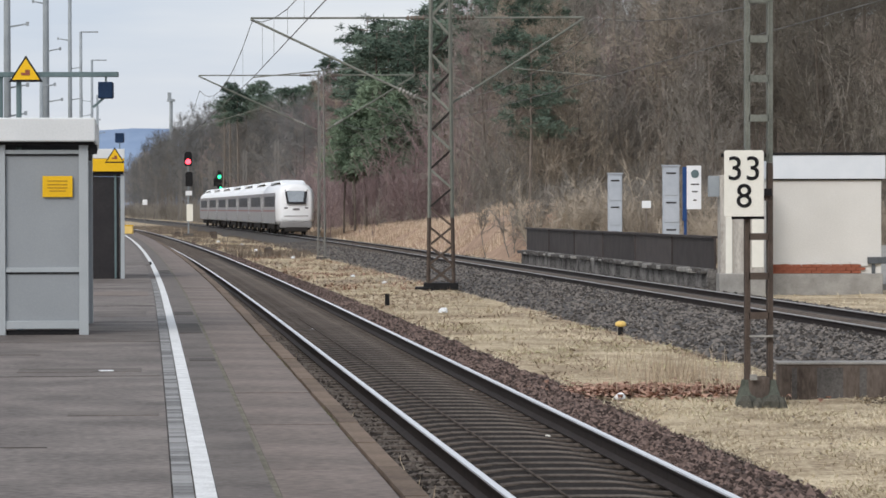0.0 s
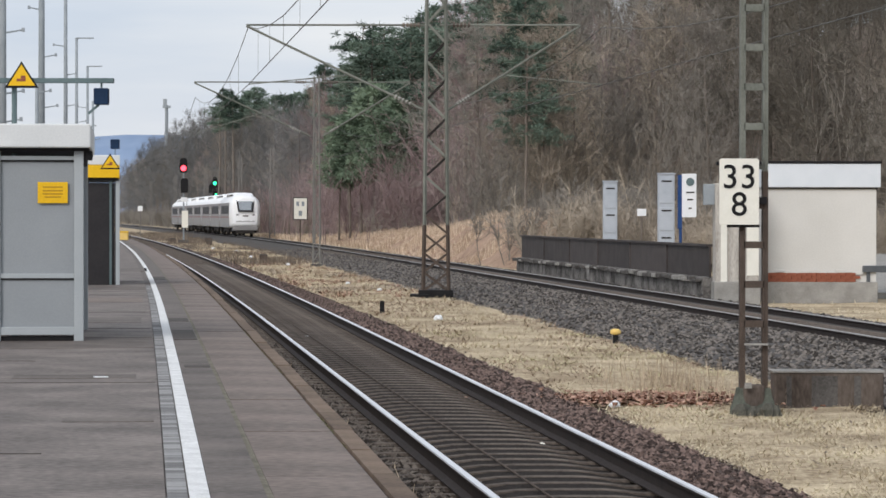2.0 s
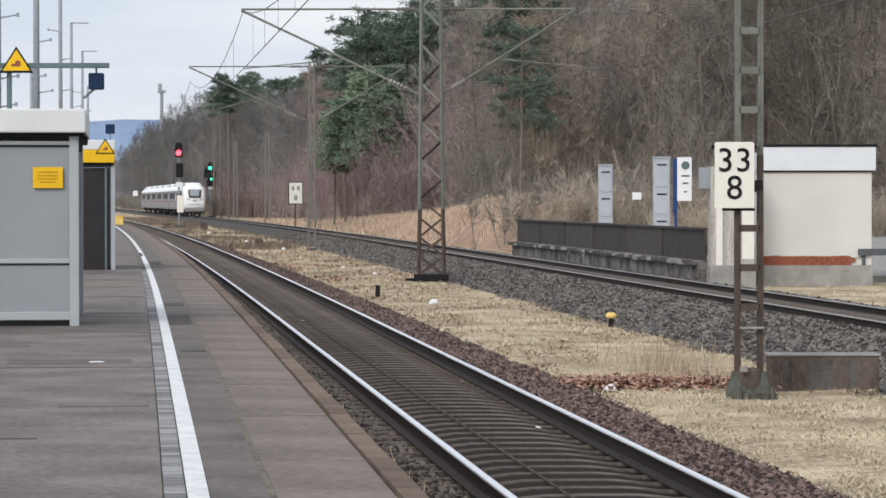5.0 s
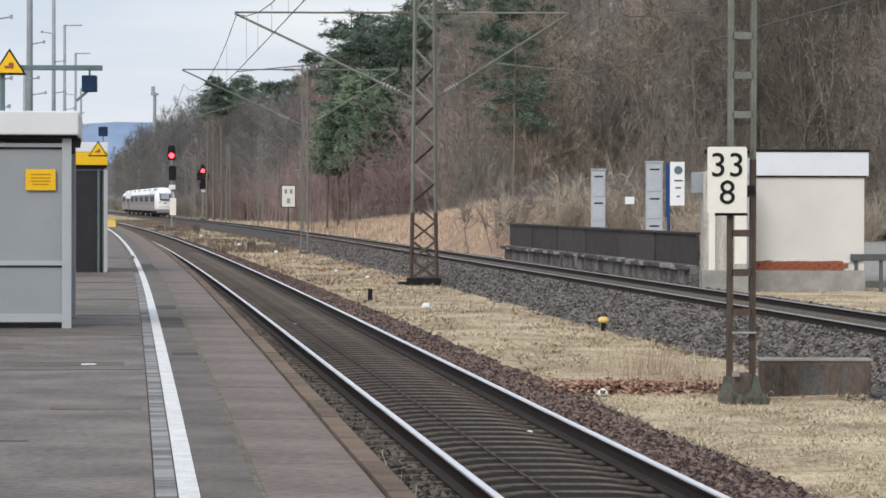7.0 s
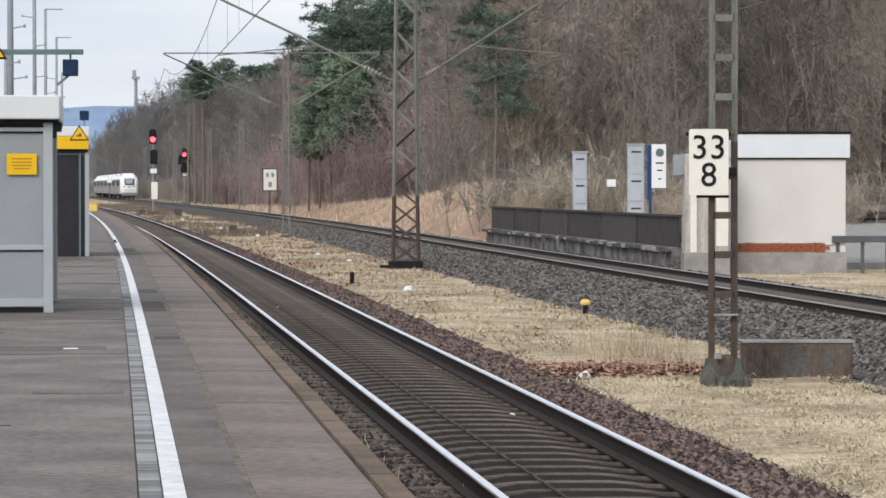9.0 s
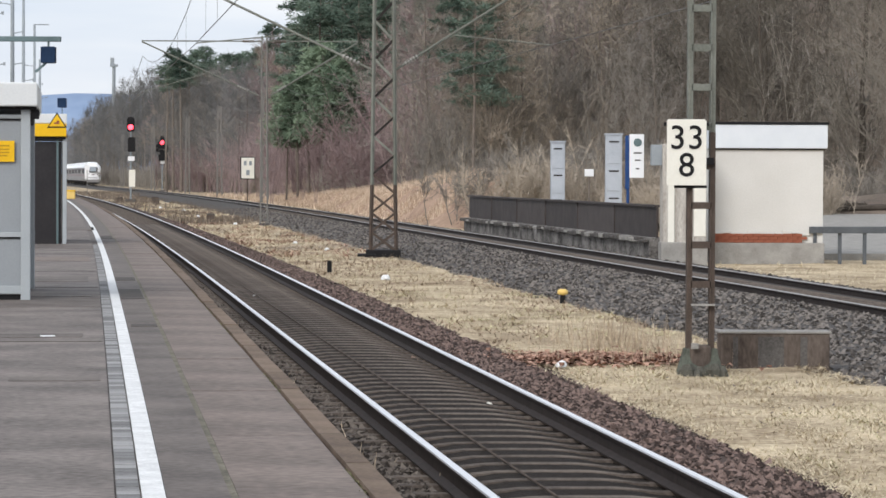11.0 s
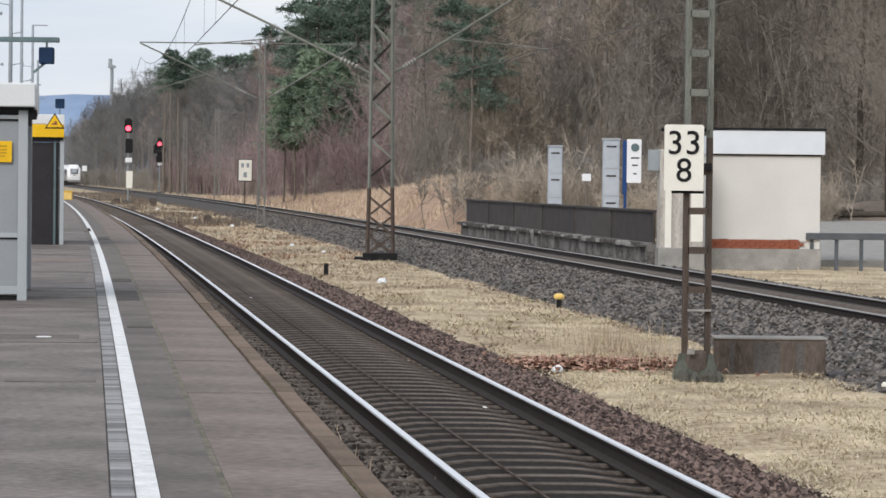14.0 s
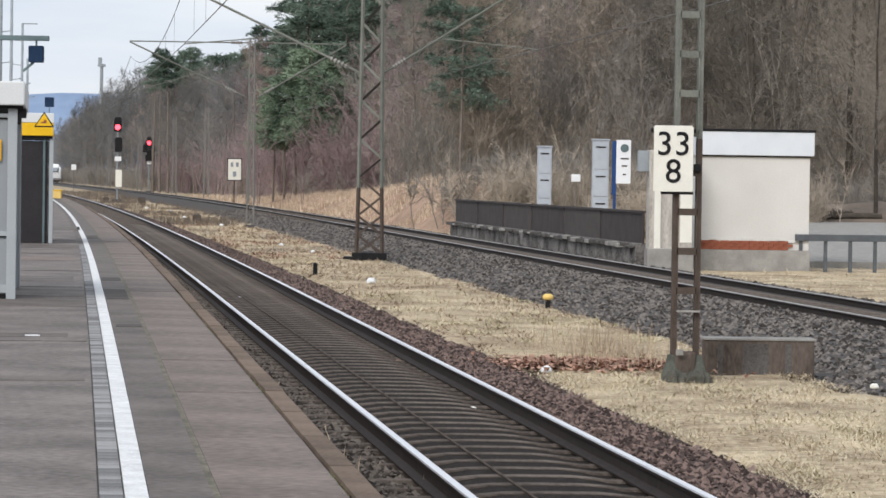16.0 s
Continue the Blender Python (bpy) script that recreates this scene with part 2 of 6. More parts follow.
GREEN_GLOW = glowing("green_signal_light", (0.03, 0.9, 0.36), 2.2)
AMBER_GLOW = glowing("yellow_signal_light", (1.0, 0.62, 0.18), 2.2)
OCHRE = material("faded_print", (0.42, 0.24, 0.02), (0.55, 0.32, 0.03), 0.6, 4, 40, 0)
AMBER = material("amber_lens", (0.74, 0.50, 0.14), (0.88, 0.64, 0.24), 0.5, 4, 40, 0.02)


# ---- mesh helpers ----
class Shape:
    """Collects faces for one mesh."""

    def __init__(self):
        self.v, self.f = [], []

    def box(self, cx, cy, cz, sx, sy, sz):
        """A box by its centre and full sizes."""
        n = len(self.v)
        for dz in (-1, 1):
            for dx, dy in ((-1, -1), (1, -1), (1, 1), (-1, 1)):
                self.v.append((cx + dx * sx / 2, cy + dy * sy / 2, cz + dz * sz / 2))
        for q in ((3, 2, 1, 0), (4, 5, 6, 7), (0, 1, 5, 4), (1, 2, 6, 5), (2, 3, 7, 6), (3, 0, 4, 7)):
            self.f.append(tuple(n + i for i in q))
        return self

    def tube(self, a, b, ra, rb=None, sides=6, caps=True):
        a, b = Vector(a), Vector(b)
        rb = ra if rb is None else rb
        w = (b - a).normalized()
        u = w.orthogonal().normalized()
        s = w.cross(u)
        n = len(self.v)
        for c, r in ((a, ra), (b, rb)):
            for i in range(sides):
                t = 2 * math.pi * i / sides
                self.v.append(tuple(c + u * (r * math.cos(t)) + s * (r * math.sin(t))))
        for i in range(sides):
            j = (i + 1) % sides
            self.f.append((n + i, n + j, n + sides + j, n + sides + i))
        if caps:
            self.f.append(tuple(n + i for i in reversed(range(sides))))
            self.f.append(tuple(n + sides + i for i in range(sides)))
        return self

    def bar(self, a, b, w, h):
        """A flat-sided bar from a to b, w wide sideways and h deep."""
        a, b = Vector(a), Vector(b)
        d = (b - a).normalized()
        side = d.cross(Vector((0, 0, 1)))
        side = Vector((1, 0, 0)) if side.length < 1e-4 else side.normalized()
        up = side.cross(d)
        n = len(self.v)
        for c in (a, b):
            for i, j in ((-1, -1), (1, -1), (1, 1), (-1, 1)):
                self.v.append(tuple(c + side * (i * w / 2) + up * (j * h / 2)))
        for q in ((3, 2, 1, 0), (4, 5, 6, 7), (0, 1, 5, 4), (1, 2, 6, 5), (2, 3, 7, 6), (3, 0, 4, 7)):
            self.f.append(tuple(n + i for i in q))
        return self

    def prism(self, outline, y0, y1):
        """An outline in x and z, pushed along y."""
        n, k = len(self.v), len(outline)
        for y in (y0, y1):
            self.v += [(x, y, z) for x, z in outline]
        self.f.append(tuple(n + i for i in range(k)))
        self.f.append(tuple(n + k + i for i in reversed(range(k))))
        for i in range(k):
            j = (i + 1) % k
            self.f.append((n + i, n + k + i, n + k + j, n + j))
        return self

    def loft(self, rings):
        """Joins closed rings of equal length, with caps."""
        n, k = len(self.v), len(rings[0])
        for r in rings:
            self.v += [tuple(p) for p in r]
        for a in range(len(rings) - 1):
            for i in range(k):
                j = (i + 1) % k
                self.f.append((n + a * k + i, n + a * k + j, n + (a + 1) * k + j, n + (a + 1) * k + i))
        self.f.append(tuple(n + i for i in reversed(range(k))))
        self.f.append(tuple(n + (len(rings) - 1) * k + i for i in range(k)))
        return self

    def mesh(self, name, mat, bevel=0.0, smooth=False):
        me = bpy.data.meshes.new(name)
        me.from_pydata(self.v, [], self.f)
        bm = bmesh.new()
        bm.from_mesh(me)
        bmesh.ops.recalc_face_normals(bm, faces=bm.faces)
        if bevel:
            es = [e for e in bm.edges if len(e.link_faces) == 2 and e.calc_face_angle(0) > 0.6]
            bmesh.ops.bevel(bm, geom=es, offset=bevel, segments=2, affect="EDGES", profile=0.5, clamp_overlap=True)
        bm.to_mesh(me)
        bm.free()
        if smooth:
            me.polygons.foreach_set("use_smooth", [True] * len(me.polygons))
        me.materials.append(mat)
        return me


def thing(name, label, category, at=(0, 0, 0), rz=0.0, group="", kind=""):
    ob = new(name)
    ob.matrix_basis = pose(*at, 0, 0, rz)
    return tagged(ob, label, category, group, kind)


def part(name, shape, mat, parent, label="", bevel=0.0, at=None, smooth=False):
    ob = new(name, shape if isinstance(shape, bpy.types.Mesh) else shape.mesh(name, mat, bevel, smooth))
    ob.parent = parent
    if at is not None:
        ob.matrix_basis = at
    return tagged(ob, label)


def solid(name, shape, mat, label, category, kind="", group="", bevel=0.0, smooth=False):
    return tagged(new(name, shape.mesh(name, mat, bevel, smooth)), label, category, group, kind)


def raw(name, v, f, mat, smooth=False):
    me = bpy.data.meshes.new(name)
    me.from_pydata(v, [], f)
    me.materials.append(mat)
    return me


# ---- the plan: two tracks that bend gently to the left ----
def bend(y, a, s0, s1, y0=50.0, y1=320.0):
    w = 0.0 if y < y0 else ((y - y0) ** 2 / (2 * (y1 - y0)) if y < y1 else (y1 - y0) / 2 + y - y1)
    return a + s0 * (y - w) + s1 * w


def near_x(y):
    return bend(y, 3.302, -0.0997, -0.1322)


def plat_x(y):
    """The platform's edge draws nearer to the track as it goes on."""
    return near_x(y) + 0.27 * (1 - math.exp(-(max(y, 10.0) - 15.5) / 45))


def far_x(y):
    """The main track: its slope goes over from one value to the next between these places."""
    x, knots = 12.85, ((50, -0.0997), (150, -0.1025), (250, -0.1165), (420, -0.1325))
    if y <= 50:
        return x + knots[0][1] * y
    x += knots[0][1] * 50
    for (a, sa), (b, sb) in zip(knots, knots[1:]):
        e = min(y, b) - a
        x += e * (sa + (sb - sa) * e / (2 * (b - a)))
        if y <= b:
            return x
    return x + knots[-1][1] * (y - 420)


def on(line, y, u, z=0.0):
    """The place u metres to the right of a track's middle line."""
    s = (line(y + 0.5) - line(y - 0.5))
    k = 1 / math.sqrt(1 + s * s)
    return Vector((line(y) + u * k, y - u * s * k, z))


def heading(line, y):
    """The turn of a thing that lies along the track, degrees."""
    return math.degrees(math.atan2(-(line(y + 0.5) - line(y - 0.5)), 1))


def sweep(line, profile, ys, closed=True):
    """A profile of (sideways, z) carried along a track line."""
    s = Shape()
    k = len(profile)
    for y in ys:
        s.v += [tuple(on(line, y, u, z)) for u, z in profile]
    for a in range(len(ys) - 1):
        for i in range(k if closed else k - 1):
            j = (i + 1) % k
            s.f.append((a * k + i, a * k + j, (a + 1) * k + j, (a + 1) * k + i))
    if closed:
        s.f.append(tuple(range(k)))
        s.f.append(tuple((len(ys) - 1) * k + i for i in reversed(range(k))))
    return s


def steps(a, b, d):
    n = max(1, round((b - a) / d))
    return [a + (b - a) * i / n for i in range(n + 1)]


RAIL_TOP = -0.37
GROUND_Z = -0.62


# ---- ground ----
def smooth(a, b, x):
    t = min(1.0, max(0.0, (x - a) / (b - a)))
    return t * t * (3 - 2 * t)


def woods_edge(y):
    """How far to the right of the far track the wood begins."""
    return 7 + 25 * (1 - smooth(150, 205, y))


def ground_z(x, y):
    e = x - far_x(y) - woods_edge(y) - 4
    # The rise is shaped to close sky gaps behind the trees from the camera.
    rise = 0.0 if e < 0 else 27 * (1 - math.exp(-e / 34))
    rise *= smooth(125, 170, y) * (1 - 0.8 * smooth(250, 400, y)) * (1 - smooth(700, 1300, y))
    lumps = 0.05 * noise.noise((x * 0.7, y * 0.3, 0)) + 0.03 * noise.noise((x * 1.7, y * 0.9, 5)) if -15 < x < 40 and y < 300 else 0
    if y < 340 and (-3 < x - near_x(y) < 1.95 or -4.3 < x - far_x(y) < 2.6):
        lumps = -0.12
    return GROUND_Z + rise + lumps


def build_ground():
    xs = [-3000, -1500, -700, -350, -200, -140, -110] + [-90 + 3 * i for i in range(27)] + [-8 + 0.6 * i for i in range(34)] + [14 + 3 * i for i in range(26)] + [92, 100, 115, 140, 200, 350, 700, 1500, 3000]
    ys = [-200, -80, -40] + [-20 + 4 * i for i in range(10)] + [19 + 0.8 * i for i in range(80)] + [84 + 4 * i for i in range(60)] + [330 + 20 * i for i in range(34)] + [1050, 1250, 1600, 2200, 3200, 4800]
    v = [(x, y, ground_z(x, y)) for y in ys for x in xs]
    n = len(xs)
    f = [(j * n + i, j * n + i + 1, (j + 1) * n + i + 1, (j + 1) * n + i) for j in range(len(ys) - 1) for i in range(n - 1)]
    me = raw("ground", v, f, GROUND)
    me.materials.append(LITTER)
    for p in me.polygons:
        c = p.center
        p.material_index = int(c.x - far_x(c.y) > woods_edge(c.y) + 1 and c.y > 120)
        p.use_smooth = True
    tagged(new("ground", me), "straw-coloured winter grassland with brown leaf litter", "ground", kind="structure")


build_ground()

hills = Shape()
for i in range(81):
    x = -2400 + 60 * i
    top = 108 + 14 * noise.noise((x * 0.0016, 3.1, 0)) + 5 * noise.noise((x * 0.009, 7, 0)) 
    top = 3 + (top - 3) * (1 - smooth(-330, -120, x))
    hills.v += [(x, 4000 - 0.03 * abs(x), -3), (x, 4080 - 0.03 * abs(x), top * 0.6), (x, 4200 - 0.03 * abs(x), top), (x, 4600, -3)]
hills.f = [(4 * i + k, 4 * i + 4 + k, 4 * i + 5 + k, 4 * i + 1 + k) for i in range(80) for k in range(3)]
solid("backdrop", hills, MOUNTAIN, "wooded hills on the horizon, coloured blue for haze", "hills", "structure", smooth=True)


# ---- platform ----
PLAT_END = 214.0
plat_ys = steps(-24, PLAT_END, 3.0)
platform = thing("platform", "worn asphalt station platform with a white safety line", "platform", kind="structure")
part("surface", sweep(plat_x, [(-16, 0), (-3.10, 0), (-3.10, -0.8), (-16, -0.8)], plat_ys), ASPHALT, platform, "grey patched asphalt surface")
part("lane", sweep(plat_x, [(-2.845, -0.001), (-2.53, -0.001), (-2.53, -0.8), (-2.845, -0.8)], plat_ys), ASPHALT_DARK, platform, "dark asphalt strip")
part("safety_line", sweep(plat_x, [(-2.965, 0.004), (-2.85, 0.004), (-2.85, -0.7), (-2.965, -0.7)], plat_ys), LINE_PAINT, platform, "worn white safety line")
part("joint", sweep(plat_x, [(-2.53, -0.006), (-2.49, -0.006), (-2.49, -0.8), (-2.53, -0.8)], plat_ys), MOSS, platform, "mossy joint")
part("bedding", sweep(plat_x, [(-3.10, -0.012), (-2.965, -0.012), (-2.965, -0.8), (-3.10, -0.8)], plat_ys), ASPHALT_DARK, platform, "bed of the paver row")
part("edge_wall", sweep(plat_x, [(-2.49, -0.03), (-1.75, -0.03), (-1.75, -0.9), (-2.49, -0.9)], plat_ys), CONCRETE_DARK, platform, "sooty platform wall")
part("surface", sweep(plat_x, [(-2.49, -0.012), (-1.80, -0.012), (-1.80, -0.029), (-2.49, -0.029)], steps(140, PLAT_END, 3)), SLAB, platform, "far edge slabs")


# mended patches and tar seams in the asphalt
for y, u, w, l, mt in ((38.0, -4.2, 2.2, 3.2, ASPHALT_DARK), (27.5, -5.9, 2.2, 0.5, SLAB), (47.0, -3.9, 1.3, 2.2, ASPHALT_DARK), (31.0, -3.9, 1.2, 0.7, ASPHALT_DARK),
                       (58.0, -4.2, 2.0, 3.0, SLAB), (68.0, -3.8, 1.4, 2.5, ASPHALT_DARK), (24.5, -3.5, 0.7, 0.5, ASPHALT_DARK), (90.0, -4.0, 2.2, 5.0, ASPHALT_DARK),
                       (40.5, -2.69, 0.29, 3.4, TAR), (47.5, -2.69, 0.29, 1.4, TAR), (33.2, -2.67, 0.27, 0.5, TAR), (78.0, -2.69, 0.29, 4.0, TAR)):
    part("patch", sweep(plat_x, [(u - w / 2, 0.004), (u + w / 2, 0.004), (u + w / 2, -0.02), (u - w / 2, -0.02)], steps(y, y + l, 1.0)), mt, platform, "mended asphalt patch")
for y, u0, u1, wd in ((21.3, -8, -3.9, 0.015), (30.2, -9, -3.12, 0.02), (34.7, -10, -4.4, 0.02), (41.3, -7, -3.12, 0.05), (44.6, -10, -3.12, 0.05), (52.0, -10, -3.12, 0.06), (63.0, -10, -3.12, 0.07), (76, -10, -3.12, 0.08)):
    seam = Shape()
    cut = steps(u0, u1, 0.5)
    ys_ = [y + 0.10 * noise.noise((u * 1.3, y, 0)) for u in cut]
    for (ua, ya), (ub, yb) in zip(zip(cut, ys_), zip(cut[1:], ys_[1:])):
        seam.bar(on(plat_x, ya, ua, 0.0), on(plat_x, yb, ub, 0.0), wd, 0.01)
    part("tar_seam", seam, TAR, platform, "dark tar seam")


# ---- tracks ----
def rails(line, owner, y0, y1, top):
    for side in (-0.755, 0.755):
        ys = steps(y0, min(330, y1), 3.0) + steps(min(330, y1), y1, 20.0)[1:]
        web = [(-0.036, -0.016), (0.036, -0.016), (0.030, -0.044), (0.009, -0.052), (0.009, -0.125), (0.068, -0.150), (0.068, -0.162),
               (-0.068, -0.162), (-0.068, -0.150), (-0.009, -0.125), (-0.009, -0.052), (-0.030, -0.040)]
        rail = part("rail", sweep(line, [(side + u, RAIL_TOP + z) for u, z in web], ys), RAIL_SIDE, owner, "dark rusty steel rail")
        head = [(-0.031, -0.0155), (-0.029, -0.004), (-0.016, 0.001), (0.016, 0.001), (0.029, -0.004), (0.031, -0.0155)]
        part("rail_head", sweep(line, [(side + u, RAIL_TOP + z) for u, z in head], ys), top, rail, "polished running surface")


def bed(line, profile, mat, label, y0=-24, y1=1100):
    ys = steps(y0, 330, 3.0) + steps(330, y1, 20.0)[1:]
    return part("ballast_bed", sweep(line, profile, ys), mat, None, label)


track_near = thing("track_near", "platform railway track with polished rails and dark sleepers", "railway track", kind="structure")
rails(near_x, track_near, -24, 1100, RAIL_HEAD)
SHOULDER = [(0.72, -0.64), (0.95, -0.54), (1.30, -0.525), (1.60, -0.545), (2.05, -0.640), (2.4, -0.72)]
b = bed(near_x, SHOULDER + [(2.4, -1.0), (0.72, -1.0)], BALLAST_BROWN, "rusty brown ballast")
b.parent = track_near
b = bed(near_x, [(-1.755, -0.56), (-1.30, -0.545), (-0.95, -0.56), (-0.72, -0.64), (-0.58, -0.59), (-0.50, -0.545), (-0.34, -0.519), (0.0, -0.514), (0.34, -0.519), (0.5, -0.538), (0.58, -0.556), (0.718, -0.562), (0.718, -1.0), (-1.755, -1.0)], TRACK_FILL, "dark ballast between the rails, blackened for shaded gaps")
b.parent = track_near
track_far = thing("track_far", "main-line railway track on a grey ballast bed", "railway track", kind="structure")
rails(far_x, track_far, -24, 1100, RAIL_DULL)
b = bed(far_x, [(-4.1, -0.70), (-3.3, -0.60), (-1.8, -0.50), (1.8, -0.50), (2.5, -0.62), (2.5, -1.0), (-4.1, -1.0)], BALLAST_GREY, "grey crushed-stone ballast")
b.parent = track_far


# ---- the passenger shelters ----
def triangle(sh, cx, y0, y1, z, w, h):
    return sh.prism([(cx - w / 2, z), (cx + w / 2, z), (cx, z + h)], y0, y1)


def warning_sign(owner_at, w, h, label):
    """A yellow triangle with a black rim and a bolt-like dark mark."""
    t = thing("warning_sign", label, "sign", owner_at, group="yellow warning triangles")
    part("rim", triangle(Shape(), 0, 0, 0.02, 0, w, h), BLACK, t, "black border")
    part("plate", triangle(Shape(), 0, -0.006, 0.0, 0.09 * h, w * 0.80, h * 0.79), YELLOW, t, "yellow face")
    mark = Shape().box(-0.01 * w, -0.009, 0.30 * h, w * 0.26, 0.006, h * 0.10).box(0.05 * w, -0.009, 0.40 * h, w * 0.14, 0.006, h * 0.12)
    part("mark", mark, BRICK, t, "brown pictogram")
    return t


def shelter_near():
    # end wall faces the camera; place of its right corner at the foot
    x, y = -4.535, 39.7
    s = thing("platform_shelter", "grey metal panel shelter with an off-white roof fascia", "shelter", (x, y, 0), heading(near_x, y))
    wide, deep, top = 1.13, 4.2, 2.40
    for px in (-0.06, -wide + 0.05):
        for py in (0.06, deep - 0.06):
            part("post", Shape().box(px, py, top / 2, 0.12 if px > -0.5 else 0.09, 0.12, top), PANEL_LIGHT, s, "light grey corner post", 0.008)
    for py in (0.07, deep - 0.07):
        part("panel", Shape().box(-wide / 2 - 0.01, py, 1.565, wide - 0.22, 0.03, 1.45), PANEL_GREY, s, "flat grey upper panel", 0.004)
        part("panel", Shape().box(-wide / 2 - 0.01, py, 0.485, wide - 0.22, 0.03, 0.63), PANEL_GREY, s, "flat grey lower panel", 0.004)
        for z, hh in ((0.13, 0.10), (0.82, 0.06), (2.30, 0.05)):
            part("rail_bar", Shape().box(-wide / 2 - 0.01, py - 0.02 if py < 1 else py, z, wide - 0.2, 0.06, hh), PANEL_LIGHT, s, "light grey cross rail", 0.006)
    # Black strips paint in the shadow gaps below the rails.
    for z in (0.782, 2.262):
        part("seam", Shape().box(-wide / 2 - 0.01, 0.05, z, wide - 0.21, 0.03, 0.018), BLACK, s, "black strip for the shade under the rail")
    part("back_panel", Shape().box(-wide + 0.03, deep / 2, 1.25, 0.03, deep - 0.24, 2.2), PANEL_GREY, s, "grey rear wall", 0.004)
    # Black bar painted in as the shade of the foot gap.
    part("sole_bar", Shape().box(-wide / 2, 0.10, 0.035, wide - 0.2, 0.08, 0.06), BLACK, s, "black strip for the shaded gap at the foot")
    part("roof", Shape().box(-wide / 2 - 0.02, deep / 2, 2.575, wide + 0.22, deep + 0.3, 0.30), ROOF_WHITE, s, "off-white roof with deep fascia", 0.02)
    # Black slab draws the shadow gap between roof and wall.
    part("gutter", Shape().box(-wide / 2 + 0.02, deep / 2, 2.405, wide + 0.1, deep + 0.1, 0.04), BLACK, s, "black slab for the shadow gap under the roof")
    part("bracket", Shape().box(0.06, 0.05, 2.33, 0.10, 0.10, 0.12).box(0.02, 0.05, 2.25, 0.05, 0.08, 0.12), BLACK, s, "black corner bracket", 0.01)
    notice = thing("yellow_notice", "yellow notice plate with dark lines on the shelter wall", "notice", (-4.92, 39.68, 1.735), heading(near_x, y))
    part("plate", Shape().box(0, 0, 0.13, 0.375, 0.012, 0.265), YELLOW, notice, "yellow sheet", 0.004)
    for k, (w, z) in enumerate(((0.25, 0.20), (0.25, 0.155), (0.25, 0.115), (0.20, 0.075))):
        part("text_bar", Shape().box(0, -0.008, z, w, 0.004, 0.018), OCHRE, notice)
    beam = thing("sign_beam", "teal-grey steel beam above the shelter roof", "beam", (-5.6, 41.0, 0))
    part("beam", Shape().box(0.15, 0, 3.325, 2.32, 0.12, 0.065), STEEL_TEAL, beam, "slim teal-grey cross beam", 0.008)
    part("post", Shape().tube((0.02, 0, 0), (0.02, 0, 3.31), 0.035, sides=8), STEEL_TEAL, beam)
    part("post", Shape().tube((-0.22, 0, 0), (-0.22, 0, 3.31), 0.035, sides=8), STEEL_TEAL, beam)
    warning_sign((-5.475, 40.9, 3.225), 0.44, 0.345, "yellow warning triangle with black border on the beam")
    box = thing("loudspeaker", "dark navy square loudspeaker hung under the beam", "loudspeaker", (-4.452, 41.0, 3.02))
    part("housing", Shape().box(0, 0, 0.10, 0.19, 0.17, 0.215), NAVY, box, "navy housing", 0.015)
    part("hanger", Shape().tube((0, 0, 0.2), (0, 0, 0.275), 0.014), STEEL_TEAL, box)
    part("bracket", Shape().bar((-0.03, 0.02, 0.0), (-0.17, 0.02, -0.12), 0.03, 0.03), STEEL_TEAL, box)


def shelter_far():
    x, y = -7.42, 72.0
    s = thing("platform_shelter", "dark glazed shelter with a white and yellow roof fascia", "shelter", (x, y, 0), heading(near_x, y))
    # Opaque near-black panes stand in for the shelter's shaded inside.
    part("glazing", Shape().box(-0.47, 0.05, 1.16, 0.74, 0.04, 2.32), DARK_GLASS, s, "end pane blackened for the dark inside")
    part("glazing", Shape().box(-0.08, 2.0, 1.16, 0.03, 3.7, 2.3), DARK_GLASS, s, "side pane blackened for the dark inside")
    part("back_panel", Shape().box(-0.84, 2.0, 1.2, 0.04, 4.0, 2.3), PANEL_GREY, s)
    for px, w in ((-0.03, 0.09), (-0.19, 0.05), (-0.84, 0.07)):
        part("post", Shape().box(px, 0.0, 1.2, w, 0.1, 2.4), PANEL_LIGHT if px > -0.1 else STEEL_TEAL, s, "grey upright", 0.006)
    part("post", Shape().box(-0.03, 4.0, 1.2, 0.09, 0.1, 2.4), PANEL_LIGHT, s, "grey upright", 0.006)
    part("roof", Shape().box(-0.41, 2.0, 2.84, 0.86, 4.3, 0.22), ROOF_WHITE, s, "white fascia", 0.015)
    part("band", Shape().box(-0.41, 1.99, 2.58, 0.84, 4.3, 0.29), YELLOW, s, "yellow fascia band", 0.01)
    part("lintel", Shape().box(-0.41, 2.0, 2.40, 0.80, 4.2, 0.06), BLACK, s, "dark lintel")
    warning_sign((-7.39, 69.8, 2.60), 0.44, 0.345, "yellow warning triangle on the far shelter's fascia")
    box = thing("loudspeaker", "dark navy square loudspeaker on a thin bracket", "loudspeaker", (-7.55, 72.4, 3.10))
    part("housing", Shape().box(0, 0, 0.11, 0.20, 0.17, 0.22), NAVY, box, "navy housing", 0.015)
    part("hanger", Shape().tube((0, 0, -0.16), (0, 0, 0.02), 0.012), STEEL_TEAL, box)


shelter_near()
shelter_far()


